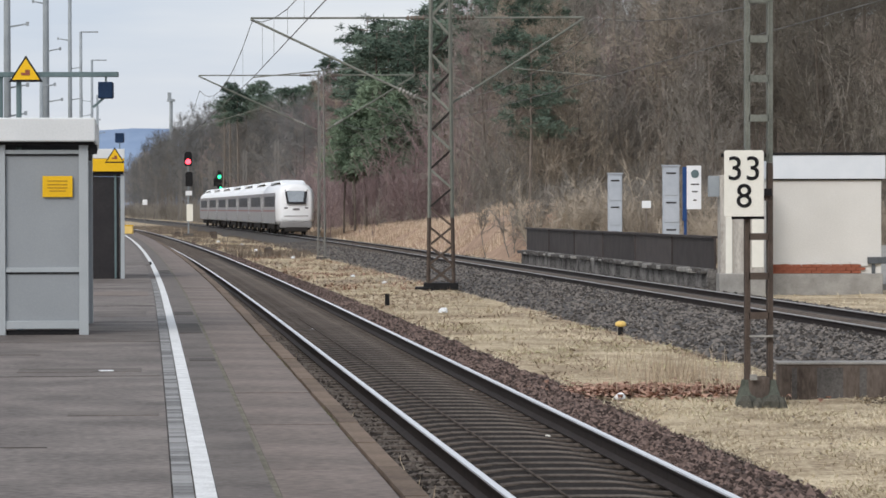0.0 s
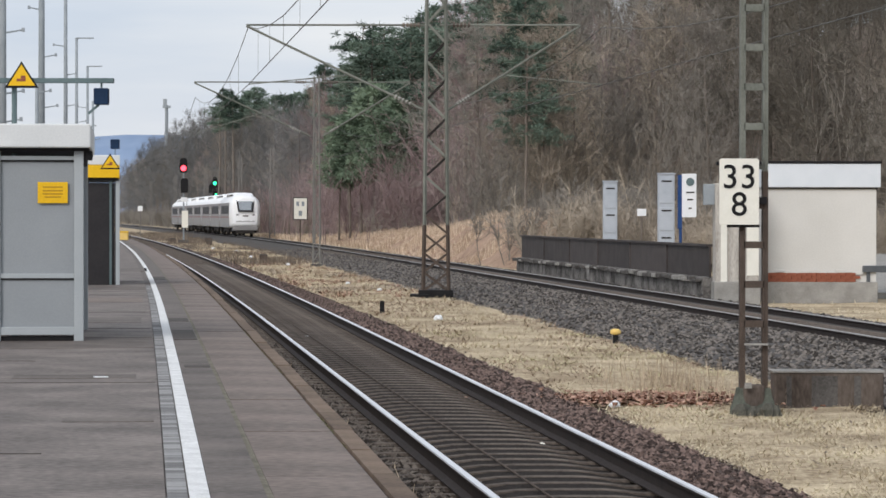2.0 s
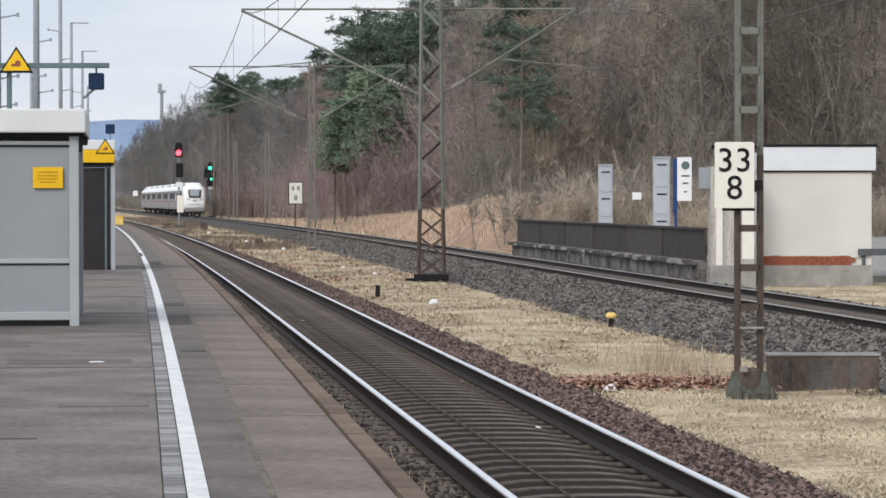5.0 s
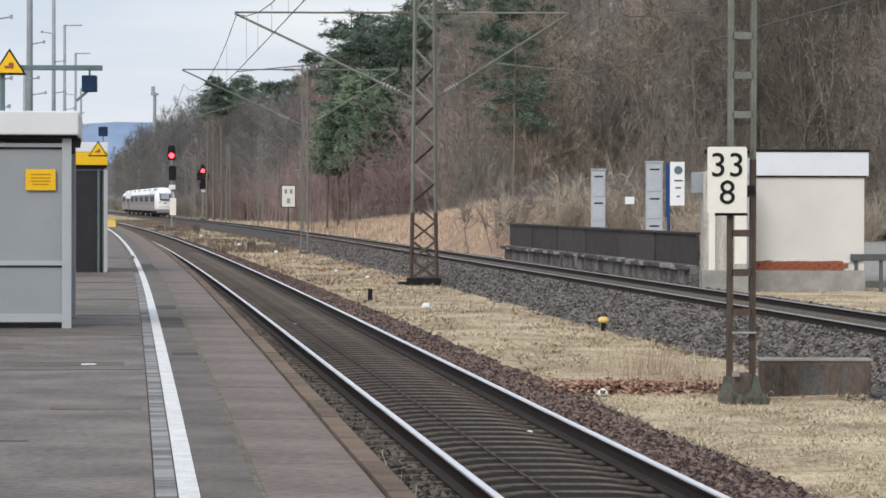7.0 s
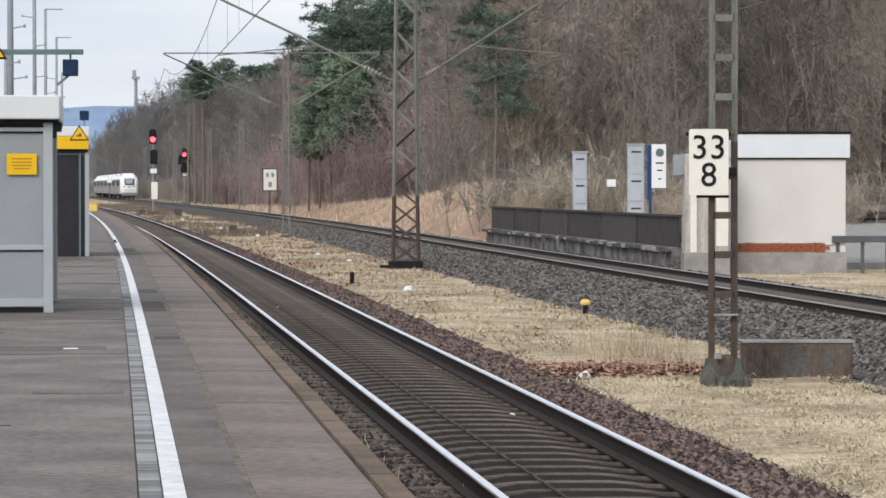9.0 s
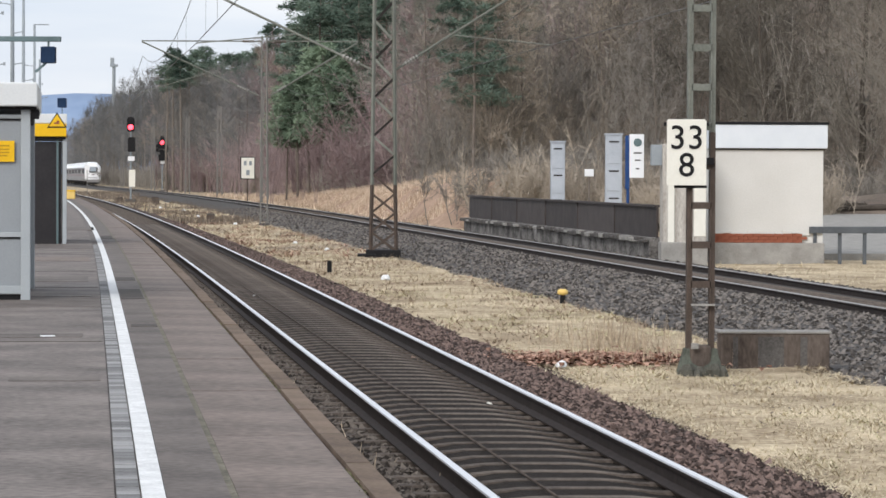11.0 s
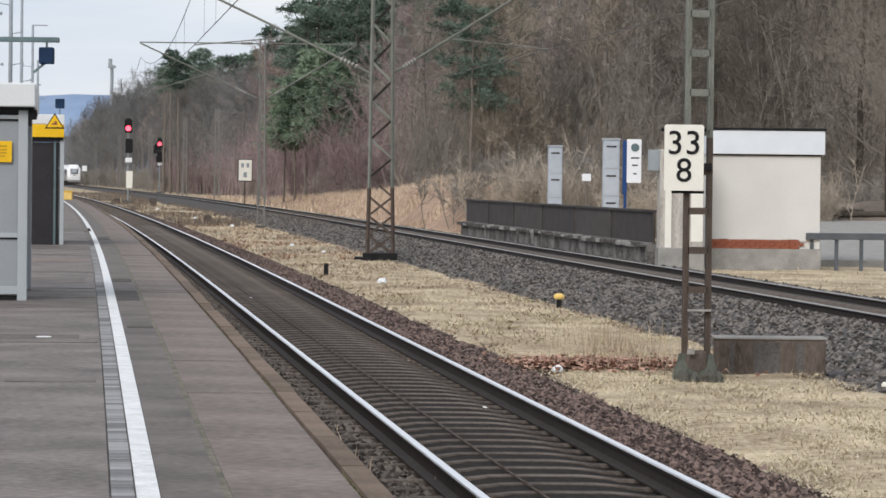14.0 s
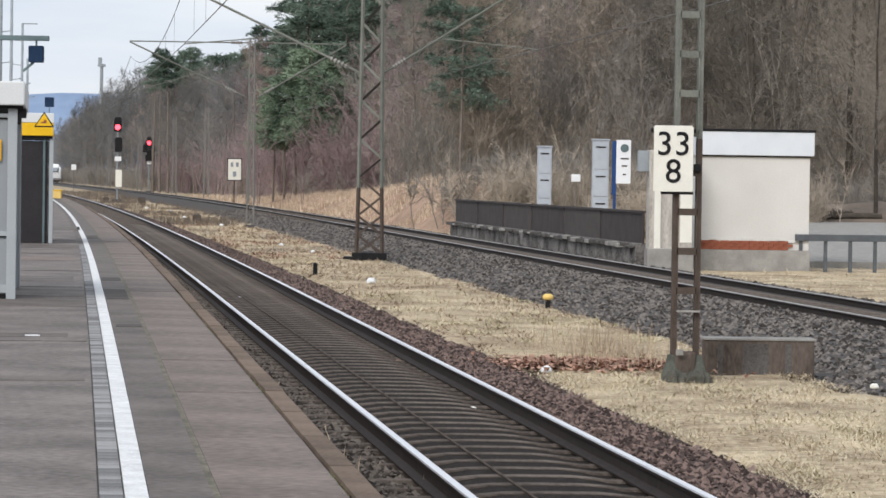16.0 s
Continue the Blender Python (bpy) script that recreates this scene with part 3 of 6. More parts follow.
# ---- steel poles on the platform ----
def pole(x, y, top, r, arms, lamp=False):
    # Catenary poles of the near track; lamp only adds a flat top arm.
    p = thing("lighting_pole", "slender grey steel pole with short arms" if not lamp else "slender grey catenary pole with a horizontal top arm",
              "pole", (x, y, 0), group="poles along the platform")
    part("shaft", Shape().tube((0, 0, 0), (0, 0, top), r * 1.15, r * 0.8, 10), STEEL_GREY, p, "grey tapered shaft", smooth=True)
    for z, l in arms:
        part("arm", Shape().tube((0, 0, z - 0.03), (l, 0, z + 0.05), 0.025, 0.018).box(l, 0, z + 0.05, 0.07, 0.07, 0.10), STEEL_GREY, p, "short arm")
    if lamp:
        part("lamp_head", Shape().box(0.45, 0, top, 0.95, 0.16, 0.06), STEEL_GREY, p, "flat top arm", 0.015)


pole(-10.9, 78.0, 12.5, 0.085, [(3.9, 0.45), (4.6, 0.5), (6.1, 0.5), (7.9, 0.45)])
pole(-12.75, 100.0, 13.5, 0.10, [(5.0, 0.5), (6.6, 0.45), (8.1, -0.4)])
pole(-12.0, 93.0, 5.6, 0.06, [(5.2, 0.4)])
pole(-15.95, 133.0, 13.0, 0.085, [(4.7, 0.55), (6.2, 0.5), (8.7, -0.5), (7.5, 0.45)])
pole(-19.8, 170.0, 11.1, 0.09, [(4.9, 0.45), (6.6, 0.5)], True)
pole(-22.6, 200.0, 11.0, 0.09, [(5.0, 0.5), (7.2, 0.5), (8.4, -0.6)], True)
pole(-25.6, 230.0, 9.9, 0.10, [(5.2, 0.4), (7.1, 0.5)])


# ---- masts and overhead line ----
def mast_x(y):
    return (near_x(y) + far_x(y)) / 2 + 0.3


def cantilever(m, y, line, z, side):
    """A bracket over one track: top tube, strut with its insulator, steady arm."""
    x0 = m.location.x
    reach = line(y) - x0 + (-0.05 if side < 0 else -0.6)
    arm = part("cantilever", Shape().tube((0.1 * side, 0, z), (reach, 0, z), 0.028, sides=6), STEEL_GREEN, m, "horizontal bracket tube")
    part("strut", Shape().tube((0.25 * side, 0, z - 2.35), (reach, 0, z - 0.03), 0.034, sides=6), STEEL_GREEN, arm, "sloping strut")
    a, b = Vector((0.25 * side, 0, z - 2.35)), Vector((reach, 0, z - 0.03))
    ins = Shape()
    for k in range(5):
        ins.tube(a.lerp(b, 0.09 + 0.02 * k), a.lerp(b, 0.10 + 0.02 * k), 0.075, 0.05, 8)
    part("insulator", ins, CONCRETE, arm, "pale ribbed insulator")
    ins = Shape()
    for k in range(5):
        ins.tube((side * (0.45 + 0.1 * k), 0, z), (side * (0.52 + 0.1 * k), 0, z), 0.07, 0.05, 8)
    part("insulator", ins, BARK, arm, "brown ribbed insulator")
    part("steady_arm", Shape().tube((reach * 0.45, 0, z - 1.35), (line(y) - x0, 0, 5.15), 0.016, sides=5), STEEL_GREEN, arm, "thin steady arm")


def lattice_mast(y, dark_foot, arms=True):
    """A square lattice mast with zigzag braces."""
    m = thing("lattice_mast", "weathered green steel lattice mast with bracket arms", "catenary mast", (mast_x(y), y, GROUND_Z), heading(near_x, y) * 0, group="masts between the tracks")
    hi = 9.6

    def half(z):
        return 0.35 - 0.11 * min(1.0, z / 6.0)

    for sx in (-1, 1):
        for sy in (-1, 1):
            low = Shape().bar((sx * half(0), sy * half(0), 0), (sx * half(1.95), sy * half(1.95), 1.95), 0.075, 0.075)
            part("leg", low, STEEL_RUST, m, "dark lower leg")
            up = Shape().bar((sx * half(1.95), sy * half(1.95), 1.95), (sx * half(hi), sy * half(hi), hi), 0.07, 0.07)
            part("leg", up, STEEL_GREEN, m, "green-grey leg")
    for sy in (-1, 1):
        n = 18
        for i in range(n):
            z0, z1 = 0.15 + i * 0.52, 0.15 + (i + 1) * 0.52
            q = 1 if i % 2 else -1
            mt = STEEL_RUST if i < 4 else STEEL_GREEN if i % 2 or i > 13 else TRAIN_UNDER
            part("brace", Shape().bar((q * half(z0), sy * half(z0), z0), (-q * half(z1), sy * half(z1), z1), 0.03, 0.055), mt, m)
            if i < 3:
                part("brace", Shape().bar((-q * half(z0), sy * half(z0), z0), (q * half(z1), sy * half(z1), z1), 0.03, 0.055), mt, m)
    for sx in (-1, 1):
        for i in range(12):
            z0, z1 = 0.15 + i * 0.78, 0.15 + (i + 1) * 0.78
            q = 1 if i % 2 else -1
            part("brace", Shape().bar((sx * half(z0), q * half(z0), z0), (sx * half(z1), -q * half(z1), z1), 0.05, 0.02), STEEL_GREEN, m)
    # The low left box stands in for dark ground beside the slab.
    part("foot_plate", Shape().box(0, 0, 0.09, 0.95, 0.9, 0.20).box(-0.45, -0.1, 0.02, 0.5, 0.8, 0.12), BLACK if dark_foot else CONCRETE, m, "dark base slab and a low box for dark ground", 0.02)
    if arms:
        m.location.z = 0
        for c in m.children:
            c.location.z += GROUND_Z
        cantilever(m, y, near_x, 6.76, -1)
        cantilever(m, y, far_x, 6.76, 1)
    return m


def side_mast(y):
    """A slender mast on the wood's side, with one bracket over the main track."""
    q = on(far_x, y, 3.3)
    m = thing("line_mast", "slender grey-brown steel mast at the wood's side of the line", "catenary mast", (q.x, y, 0), group="masts beside the main track")
    for sx in (-0.24, 0.24):
        part("leg", Shape().bar((sx, 0, GROUND_Z), (sx * 0.6, 0, 8.2), 0.08, 0.14), STEEL_DIM, m, "grey-brown leg")
    for i in range(14):
        z0, q = GROUND_Z + 0.3 + 0.6 * i, 0.22 if i % 2 else -0.22
        f0, f1 = 1 - 0.03 * i, 0.97 - 0.03 * i
        part("brace", Shape().bar((q * f0, -0.05, z0), (-q * f1, -0.05, z0 + 0.6), 0.03, 0.05), STEEL_DIM, m)
    arm = part("cantilever", Shape().tube((-0.1, 0, 6.7), (-3.5, 0, 6.7), 0.028), STEEL_DIM, m, "bracket tube")
    part("strut", Shape().tube((-0.1, 0, 4.6), (-3.4, 0, 6.68), 0.03), STEEL_DIM, arm, "sloping strut")


def far_mast(y):
    """A slender steel mast, farther along the line."""
    m = thing("line_mast", "slender grey-brown steel mast with bracket arms", "catenary mast", (mast_x(y), y, 0), group="masts between the tracks")
    for sx in (-0.15, 0.15):
        for sy in (-0.12, 0.12):
            part("leg", Shape().bar((sx, sy, GROUND_Z), (sx * 0.7, sy * 0.8, 7.6), 0.045, 0.045), STEEL_PALE, m, "slim grey-brown leg")
    for i in range(16):
        z0, q = GROUND_Z + 0.2 + 0.5 * i, 0.15 if i % 2 else -0.15
        part("brace", Shape().bar((q * (1 - 0.018 * i), -0.11, z0), (-q * (0.98 - 0.018 * i), -0.11, z0 + 0.5), 0.02, 0.03), STEEL_PALE, m)
    part("foot_plate", Shape().box(0, 0, GROUND_Z + 0.05, 0.45, 0.45, 0.14), CONCRETE_DARK, m, "concrete foot", 0.02)
    cantilever(m, y, near_x, 7.36, -1)
    cantilever(m, y, far_x, 7.36, 1)


for y in (252, 308, 360, 432, 520, 620):
    side_mast(y)
for k, y in enumerate((86, 137)):
    lattice_mast(y, True) if y == 86 else far_mast(y)


def lettering(text, size, mat, owner, at, label=""):
    cu = bpy.data.curves.new("lettering", "FONT")
    cu.body, cu.size, cu.align_x, cu.align_y, cu.extrude = text, size, "CENTER", "CENTER", 0.003
    cu.offset = 0.004 * size
    ob = new("lettering", cu)
    bpy.context.view_layer.update()
    me = bpy.data.meshes.new_from_object(ob.evaluated_get(bpy.context.evaluated_depsgraph_get()))
    bpy.data.objects.remove(ob)
    me.materials.clear()
    me.materials.append(mat)
    return part("lettering", me, mat, owner, label, at=at)


def sign_mast():
    y = 35.3
    x0 = 3.44
    m = thing("batten_mast", "steel catenary mast of two channels with battens, rusty below", "catenary mast", (x0, y, 0), group="masts between the tracks")
    for sx in (-0.126, 0.126):
        part("leg", Shape().box(sx, 0, 0.73, 0.062, 0.16, 2.7).box(sx * 0.85, 0, 0.73, 0.02, 0.19, 2.7), STEEL_RUST, m, "rust-brown lower channel", 0.004)
        part("leg", Shape().box(sx, 0, 5.64, 0.058, 0.16, 7.12).box(sx * 0.85, 0, 5.64, 0.02, 0.19, 7.12), STEEL_GREEN, m, "green-grey upper channel", 0.004)
    z = 0.38
    while z < 9:
        for sy in (-0.088, 0.088):
            part("batten", Shape().box(0, sy, z, 0.26, 0.014, 0.075), STEEL_RUST if z < 2.0 else STEEL_GREEN, m)
        z += 0.44
    part("step_bracket", Shape().box(0.02, -0.12, 0.155, 0.26, 0.10, 0.02), CONCRETE, m, "pale ledge")
    for sx in (-0.135, 0.135):
        shoe = Shape().loft([[(sx + a * w, -0.02 + b * w * 1.1, z) for a, b in ((-1, -1), (0.2, -1.15), (1, -1), (1, 1), (-1, 1))]
                             for w, z in ((0.125, -0.66), (0.11, -0.56), (0.07, -0.42), (0.05, -0.33))])
        part("leg_shoe", shoe, SHOE_GREEN, m, "green-stained leg shoe", 0.01)
    part("footing", Shape().box(0.0, 0.02, -0.50, 0.24, 0.30, 0.40), TROUGH, m, "brown concrete block between the legs", 0.03)
    lumps = np.random.default_rng(71)
    for _ in range(12):
        lx, ly, s = lumps.uniform(-0.30, 0.34), lumps.uniform(-0.34, -0.18), lumps.uniform(0.045, 0.085)
        stone = Shape().loft([[(lx + s * f * math.cos(a) * lumps.uniform(0.75, 1.25), ly + s * f * math.sin(a), -0.63 + h * s) for a in (0, 1.05, 2.1, 3.14, 4.2, 5.25)]
                              for f, h in ((1.1, 0.0), (1.0, 0.9), (0.5, 1.4 + lumps.uniform(0, 0.5)))])
        part("footing_stone", stone, CONCRETE_MOSS, m)
    part("tag", Shape().box(-0.075, -0.21, -0.30, 0.08, 0.02, 0.065), CONCRETE, m, "small pale tag", 0.004)
    s = thing("kilometre_board", "cream kilometre board with black numerals on the mast", "sign", (3.265, y - 0.16, 1.485))
    part("plate", Shape().prism([(-0.215, 0.0), (0.205, 0.0), (0.22, 0.02), (0.22, 0.715), (0.2, 0.735), (-0.205, 0.735), (-0.22, 0.715), (-0.22, 0.015)], -0.012, 0.012), SIGN_WHITE, s, "cream enamel plate", 0.003)
    for bx, bz, bw, bh in ((0, 0.68, 0.5, 0.04), (0.05, -0.015, 0.36, 0.03), (0.27, 0.27, 0.08, 0.08)):
        part("bracket", Shape().box(bx, 0.05, bz, bw, 0.05, bh), BLACK, s, "black clamp")
    for txt, zx, zz in (("3", -0.1, 0.52), ("3", 0.1, 0.52), ("8", 0.0, 0.215)):
        lettering(txt, 0.375, BLACK, s, pose(zx, -0.0155, zz, 90, 0, 0), "black numeral")
    cantilever(m, y, near_x, 6.76, -1)
    cantilever(m, y, far_x, 6.76, 1)


sign_mast()
lattice_mast(-14, True)


def overhead(line, label):
    w = thing("overhead_wire", label, "overhead line")
    supports = [-14, 35.3, 86, 137, 188, 239, 290, 341, 400, 460, 530, 610, 700]
    cw, mw, drops = Shape(), Shape(), []
    for a, b in zip(supports, supports[1:]):
        n = 8
        pts = []
        for i in range(n + 1):
            t = i / n
            y = a + (b - a) * t
            x = line(a) + (line(b) - line(a)) * t
            pts.append((x, y, 5.14, 6.70 - 0.95 * 4 * t * (1 - t)))
        for p, q in zip(pts, pts[1:]):
            cw.tube(p[:3], q[:3], 0.011, sides=5, caps=False)
            mw.tube((p[0], p[1], p[3]), (q[0], q[1], q[3]), 0.011, sides=5, caps=False)
        for p in pts[1:-1]:
            drops.append(Shape().tube((p[0], p[1], p[2]), (p[0], p[1], p[3]), 0.005, sides=4, caps=False))
    part("contact_wire", cw, WIRE, w)
    part("messenger_wire", mw, WIRE, w)
    for d in drops:
        part("dropper", d, WIRE, w)


overhead(near_x, "dark overhead wires above the platform track")
overhead(far_x, "dark overhead wires above the main track")


# ---- signals ----
def colour_signal(x, y, light_z, label, disc):
    s = thing("light_signal", label, "railway signal", (x, y, GROUND_Z), group="light signals")
    k = light_z - GROUND_Z
    part("mast", Shape().tube((0, 0.15, 0), (0, 0.15, k + 0.6), 0.07, 0.06, 8), STEEL_GREY, s, "grey tubular mast")
    low = k - 0.36 if not disc else k - 1.6
    part("target", Shape().prism([(-0.24, low), (0.24, low), (0.30, low + 0.12), (0.30, k + 0.6), (0.2, k + 0.8), (-0.2, k + 0.8), (-0.30, k + 0.6), (-0.30, low + 0.12)], -0.02, 0.10), BLACK, s, "black signal screen", 0.03)
    if not disc:
        part("lower_target", Shape().prism([(-0.22, k - 1.95), (0.30, k - 1.95), (0.36, k - 1.8), (0.36, k - 0.95), (0.28, k - 0.8), (-0.12, k - 0.8), (-0.22, k - 0.95)], -0.02, 0.10), BLACK, s, "dark unlit lower screen", 0.03)
        part("ladder", Shape().bar((0.26, 0.25, 0.2), (0.22, 0.25, k - 0.4), 0.04, 0.04), STEEL_DIM, s, "thin access ladder")
    part("hood", Shape().box(0, -0.14, k + 0.30, 0.62, 0.24, 0.03).box(-0.30, -0.1, k + 0.18, 0.03, 0.16, 0.24).box(0.30, -0.1, k + 0.18, 0.03, 0.16, 0.24), BLACK, s, "black lamp hood")
    part("mast_plate", Shape().box(0.05, -0.05, k - 2.5, 0.52, 0.03, 0.36), WHITE, s, "white mast plate")
    if not disc:
        part("mast_plate", Shape().box(0.12, -0.05, k - 4.05, 0.50, 0.03, 1.35), SIGN_WHITE, s, "pale tall mast plate")
    part("base", Shape().box(0, 0.1, 0.1, 0.8, 0.8, 0.3), CONCRETE_DARK, s, "concrete base", 0.02)
    if not disc:
        part("lens", Shape().tube((0, -0.07, k), (0, -0.03, k), 0.20, 0.22, 16), RED_GLOW, s, "lit red lens")
    return s


colour_signal(-20.75, 251, 5.34, "black railway signal showing a red light between the tracks", False)
signal_two = colour_signal(-29.1, 400, 5.65, "black railway signal whose light changes from green to red", True)


KZ = 5.65 - GROUND_Z
# Disc and cover are added parts that swap which glowing lens shows.
turner = new("aspect_disc", Shape().tube((0, -0.01, 0), (0, 0.01, 0), 0.74, 0.74, 24).mesh("aspect_disc", BLACK))
tagged(turner, "added black disc that turns to swap the lit lenses")
turner.parent = signal_two
turner.matrix_basis = pose(0, -0.04, KZ - 0.50)
part("green_lens", Shape().tube((0, -0.05, 0.50), (0, -0.011, 0.50), 0.22, 0.24, 16), GREEN_GLOW, turner, "lit green lens")
part("red_lens", Shape().tube((0.50, -0.05, 0), (0.50, -0.011, 0), 0.24, 0.26, 16), RED_GLOW, turner, "lit red lens")
part("cover", Shape().prism([(-0.76, KZ - 1.2), (0.76, KZ - 1.2), (0.76, KZ - 0.245), (-0.76, KZ - 0.245)], -0.16, -0.12), BLACK, signal_two, "added black plate that hides the unused lens")
# the distant signal's smaller disc below, added too: green, then yellow, then blank
lower = new("aspect_disc", Shape().tube((0, -0.01, 0), (0, 0.01, 0), 0.5, 0.5, 20).mesh("aspect_disc", BLACK))
tagged(lower, "added lower disc that turns to swap the small lenses")
lower.parent = signal_two
lower.matrix_basis = pose(0.15, -0.18, KZ - 1.75)
part("green_lens", Shape().tube((0, -0.05, 0.33), (0, -0.011, 0.33), 0.13, 0.15, 14), GREEN_GLOW, lower, "lit green lens")
for ang in (78, 102):
    c, s = math.cos(radians(ang - 90)) * 0.35, math.sin(radians(ang - 90)) * 0.35
    part("yellow_lens", Shape().tube((c, -0.05, s), (c, -0.011, s), 0.12, 0.14, 14), AMBER_GLOW, lower, "lit yellow lens")
part("cover", Shape().prism([(-0.42, KZ - 2.3), (0.72, KZ - 2.3), (0.72, KZ - 1.53), (-0.42, KZ - 1.53)], -0.30, -0.26), BLACK, signal_two, "added black plate that hides the unused small lenses")

board = thing("track_board", "white rectangular board with dark lines beside the main track", "sign", (-12.0, 262, GROUND_Z))
part("post", Shape().tube((0.0, 0.1, 0), (0.0, 0.1, 3.4), 0.05), STEEL_RUST, board)
part("back", Shape().box(0, 0.03, 2.78, 1.22, 0.05, 1.86), BLACK, board, "dark rim", 0.02)
part("plate", Shape().box(0.02, -0.01, 2.78, 1.08, 0.03, 1.72), SIGN_WHITE, board, "pale plate", 0.01)
for xx, zz, ww, hh in ((-0.2, 3.18, 0.22, 0.36), (0.24, 3.18, 0.22, 0.36), (0.02, 2.4, 0.28, 0.42)):
    part("text_bar", Shape().box(xx, -0.03, zz, ww, 0.02, hh), STEEL_GREY, board)


for x, y, z, w in ((-31.8, 330, 2.3, 0.5),):
    m = thing("line_marker", "small white plate on a short post beside the track", "marker", (x, y, GROUND_Z))
    part("post", Shape().tube((0, 0.03, 0), (0, 0.03, z - GROUND_Z), 0.04), STEEL_DIM, m)
    part("plate", Shape().box(0, 0, z - GROUND_Z, w, 0.03, w * 1.1), WHITE, m, "white plate", 0.01)
for x, y, w in ((-17.6, 236, 0.45), (-19.6, 262, 0.55), (-22.2, 258, 0.4), (-8.6, 150, 0.35)):
    m = thing("cable_box", "low dark trackside cable box", "cable box", (x, y, GROUND_Z), group="trackside boxes")
    part("body", Shape().box(0, 0, 0.16, w, 0.5, 0.32), TROUGH, m, "brown body", 0.03)
    part("lid", Shape().box(0, 0, 0.34, w * 1.08, 0.56, 0.05), CONCRETE_DARK, m, "dark lid", 0.02)
tower = thing("radio_tower", "slender grey tower with a head platform above the trees", "tower", (-61.6, 700, 0))
part("shaft", Shape().tube((0, 0, 0), (0, 0, 26.0), 0.42, 0.36, 8), STEEL_GREY, tower, "grey shaft")
part("head", Shape().box(0, 0, 25.6, 1.7, 1.2, 0.5).box(-0.35, 0, 26.6, 0.8, 0.8, 1.5), STEEL_GREY, tower, "wider head platform")


# ---- bridge parapet, cabinets and hut beside the main track ----
def parapet():
    y0, y1 = 81.7, 120.6
    p = thing("bridge_parapet", "dark brown steel parapet on a stained concrete plinth", "parapet")
    U = 2.2

    def at(y, z):
        return on(far_x, y, U, z)

    ys = steps(y0, y1, 6.5)
    part("plinth", sweep(far_x, [(U - 0.22, 0.0), (U + 0.3, 0.0), (U + 0.3, -1.2), (U - 0.22, -1.2)], ys), PLINTH, p, "sooty concrete plinth", 0.03)
    chips = np.random.default_rng(5)
    for yy in steps(y0, y1 - 0.8, 0.8):
        if chips.uniform() < 0.9:
            q = on(far_x, yy + 0.4, U - 0.30, -0.07 + chips.normal(0, 0.015))
            s = Shape().box(0, 0, 0, 0.16 + chips.uniform(-0.04, 0.03), 0.80 * chips.uniform(0.7, 1.0), 0.10 + chips.uniform(-0.03, 0.03))
            part("ledge_stone", s, CONCRETE if chips.uniform() < 0.35 else CONCRETE_DARK, p, bevel=0.02, at=pose(q.x, q.y, q.z, 0, chips.normal(0, 4), heading(far_x, yy) + chips.normal(0, 2)))
    for a, b in zip(ys, ys[1:]):
        q0, q1 = at(a, 0), at(b - 0.03, 0)
        s = Shape().bar(q0 + Vector((0, 0, 0.40)), q1 + Vector((0, 0, 0.40)), 0.03, 0.80)
        part("steel_plate", s, PARAPET, p)
        part("stiffener", Shape().box(q0.x - 0.02, q0.y, 0.40, 0.05, 0.06, 0.80), PARAPET, p)
    part("top_rail", sweep(far_x, [(U - 0.09, 0.79), (U + 0.09, 0.79), (U + 0.09, 0.85), (U - 0.09, 0.85)], ys), PARAPET, p, "steel top rail")


parapet()


def tall_cabinet(x, y, w, top, label):
    c = thing("steel_cabinet", label, "cabinet", (x, y, GROUND_Z), group="grey cabinets behind the parapet")
    h = top - GROUND_Z
    part("body", Shape().box(0, 0, h / 2, w, 0.42, h), CABINET, c, "grey metal body", 0.02)
    for z0, z1 in ((0.16, 0.45), (0.48, 0.70), (0.73, 0.97)):
        part("door", Shape().box(0, -0.22, h * (z0 + z1) / 2, w * 0.82, 0.02, h * (z1 - z0) * 0.96), CABINET, c, "light grey door", 0.006)
        part("vent", Shape().box(0, -0.235, h * z1 - 0.12, w * 0.6, 0.01, 0.05), TRAIN_UNDER, c, "dark vent slot")
    part("cap", Shape().box(0, 0, h + 0.02, w * 1.1, 0.5, 0.05), CABINET, c, "flat cap", 0.01)


tall_cabinet(5.63, 108.0, 0.48, 2.74, "tall slim grey steel cabinet")
tall_cabinet(7.26, 104.0, 0.54, 2.95, "tall grey steel cabinet with louvred doors")

info = thing("information_panel", "white information panel with a blue edge on a post", "sign", (7.64, 100.0, GROUND_Z))
part("panel", Shape().box(0.07, 0, 2.85, 0.46, 0.08, 1.38), WHITE, info, "white panel", 0.01)
part("edge", Shape().box(-0.22, 0.02, 2.65, 0.14, 0.10, 1.70), BLUE, info, "blue edge", 0.01)
part("emblem", Shape().tube((0.1, -0.055, 3.28), (0.1, -0.04, 3.28), 0.13, sides=20), STEEL_TEAL, info, "dark green round emblem")
for zz, ww in ((2.95, 0.26), (2.72, 0.18), (2.45, 0.10)):
    part("text_bar", Shape().box(0.1, -0.045, zz, ww, 0.01, 0.045), BALLAST_GREY, info)
part("post", Shape().tube((-0.2, 0.03, 0), (-0.2, 0.03, 2.3), 0.05), BLUE, info, "blue post")

small = thing("small_sign", "small white plate on a thin post", "sign", (6.46, 104.0, GROUND_Z))
part("post", Shape().tube((0, 0.03, 0), (0, 0.03, 2.3), 0.03), BARK, small)
part("plate", Shape().box(0, 0, 2.32, 0.30, 0.03, 0.24), WHITE, small, "white plate", 0.01)


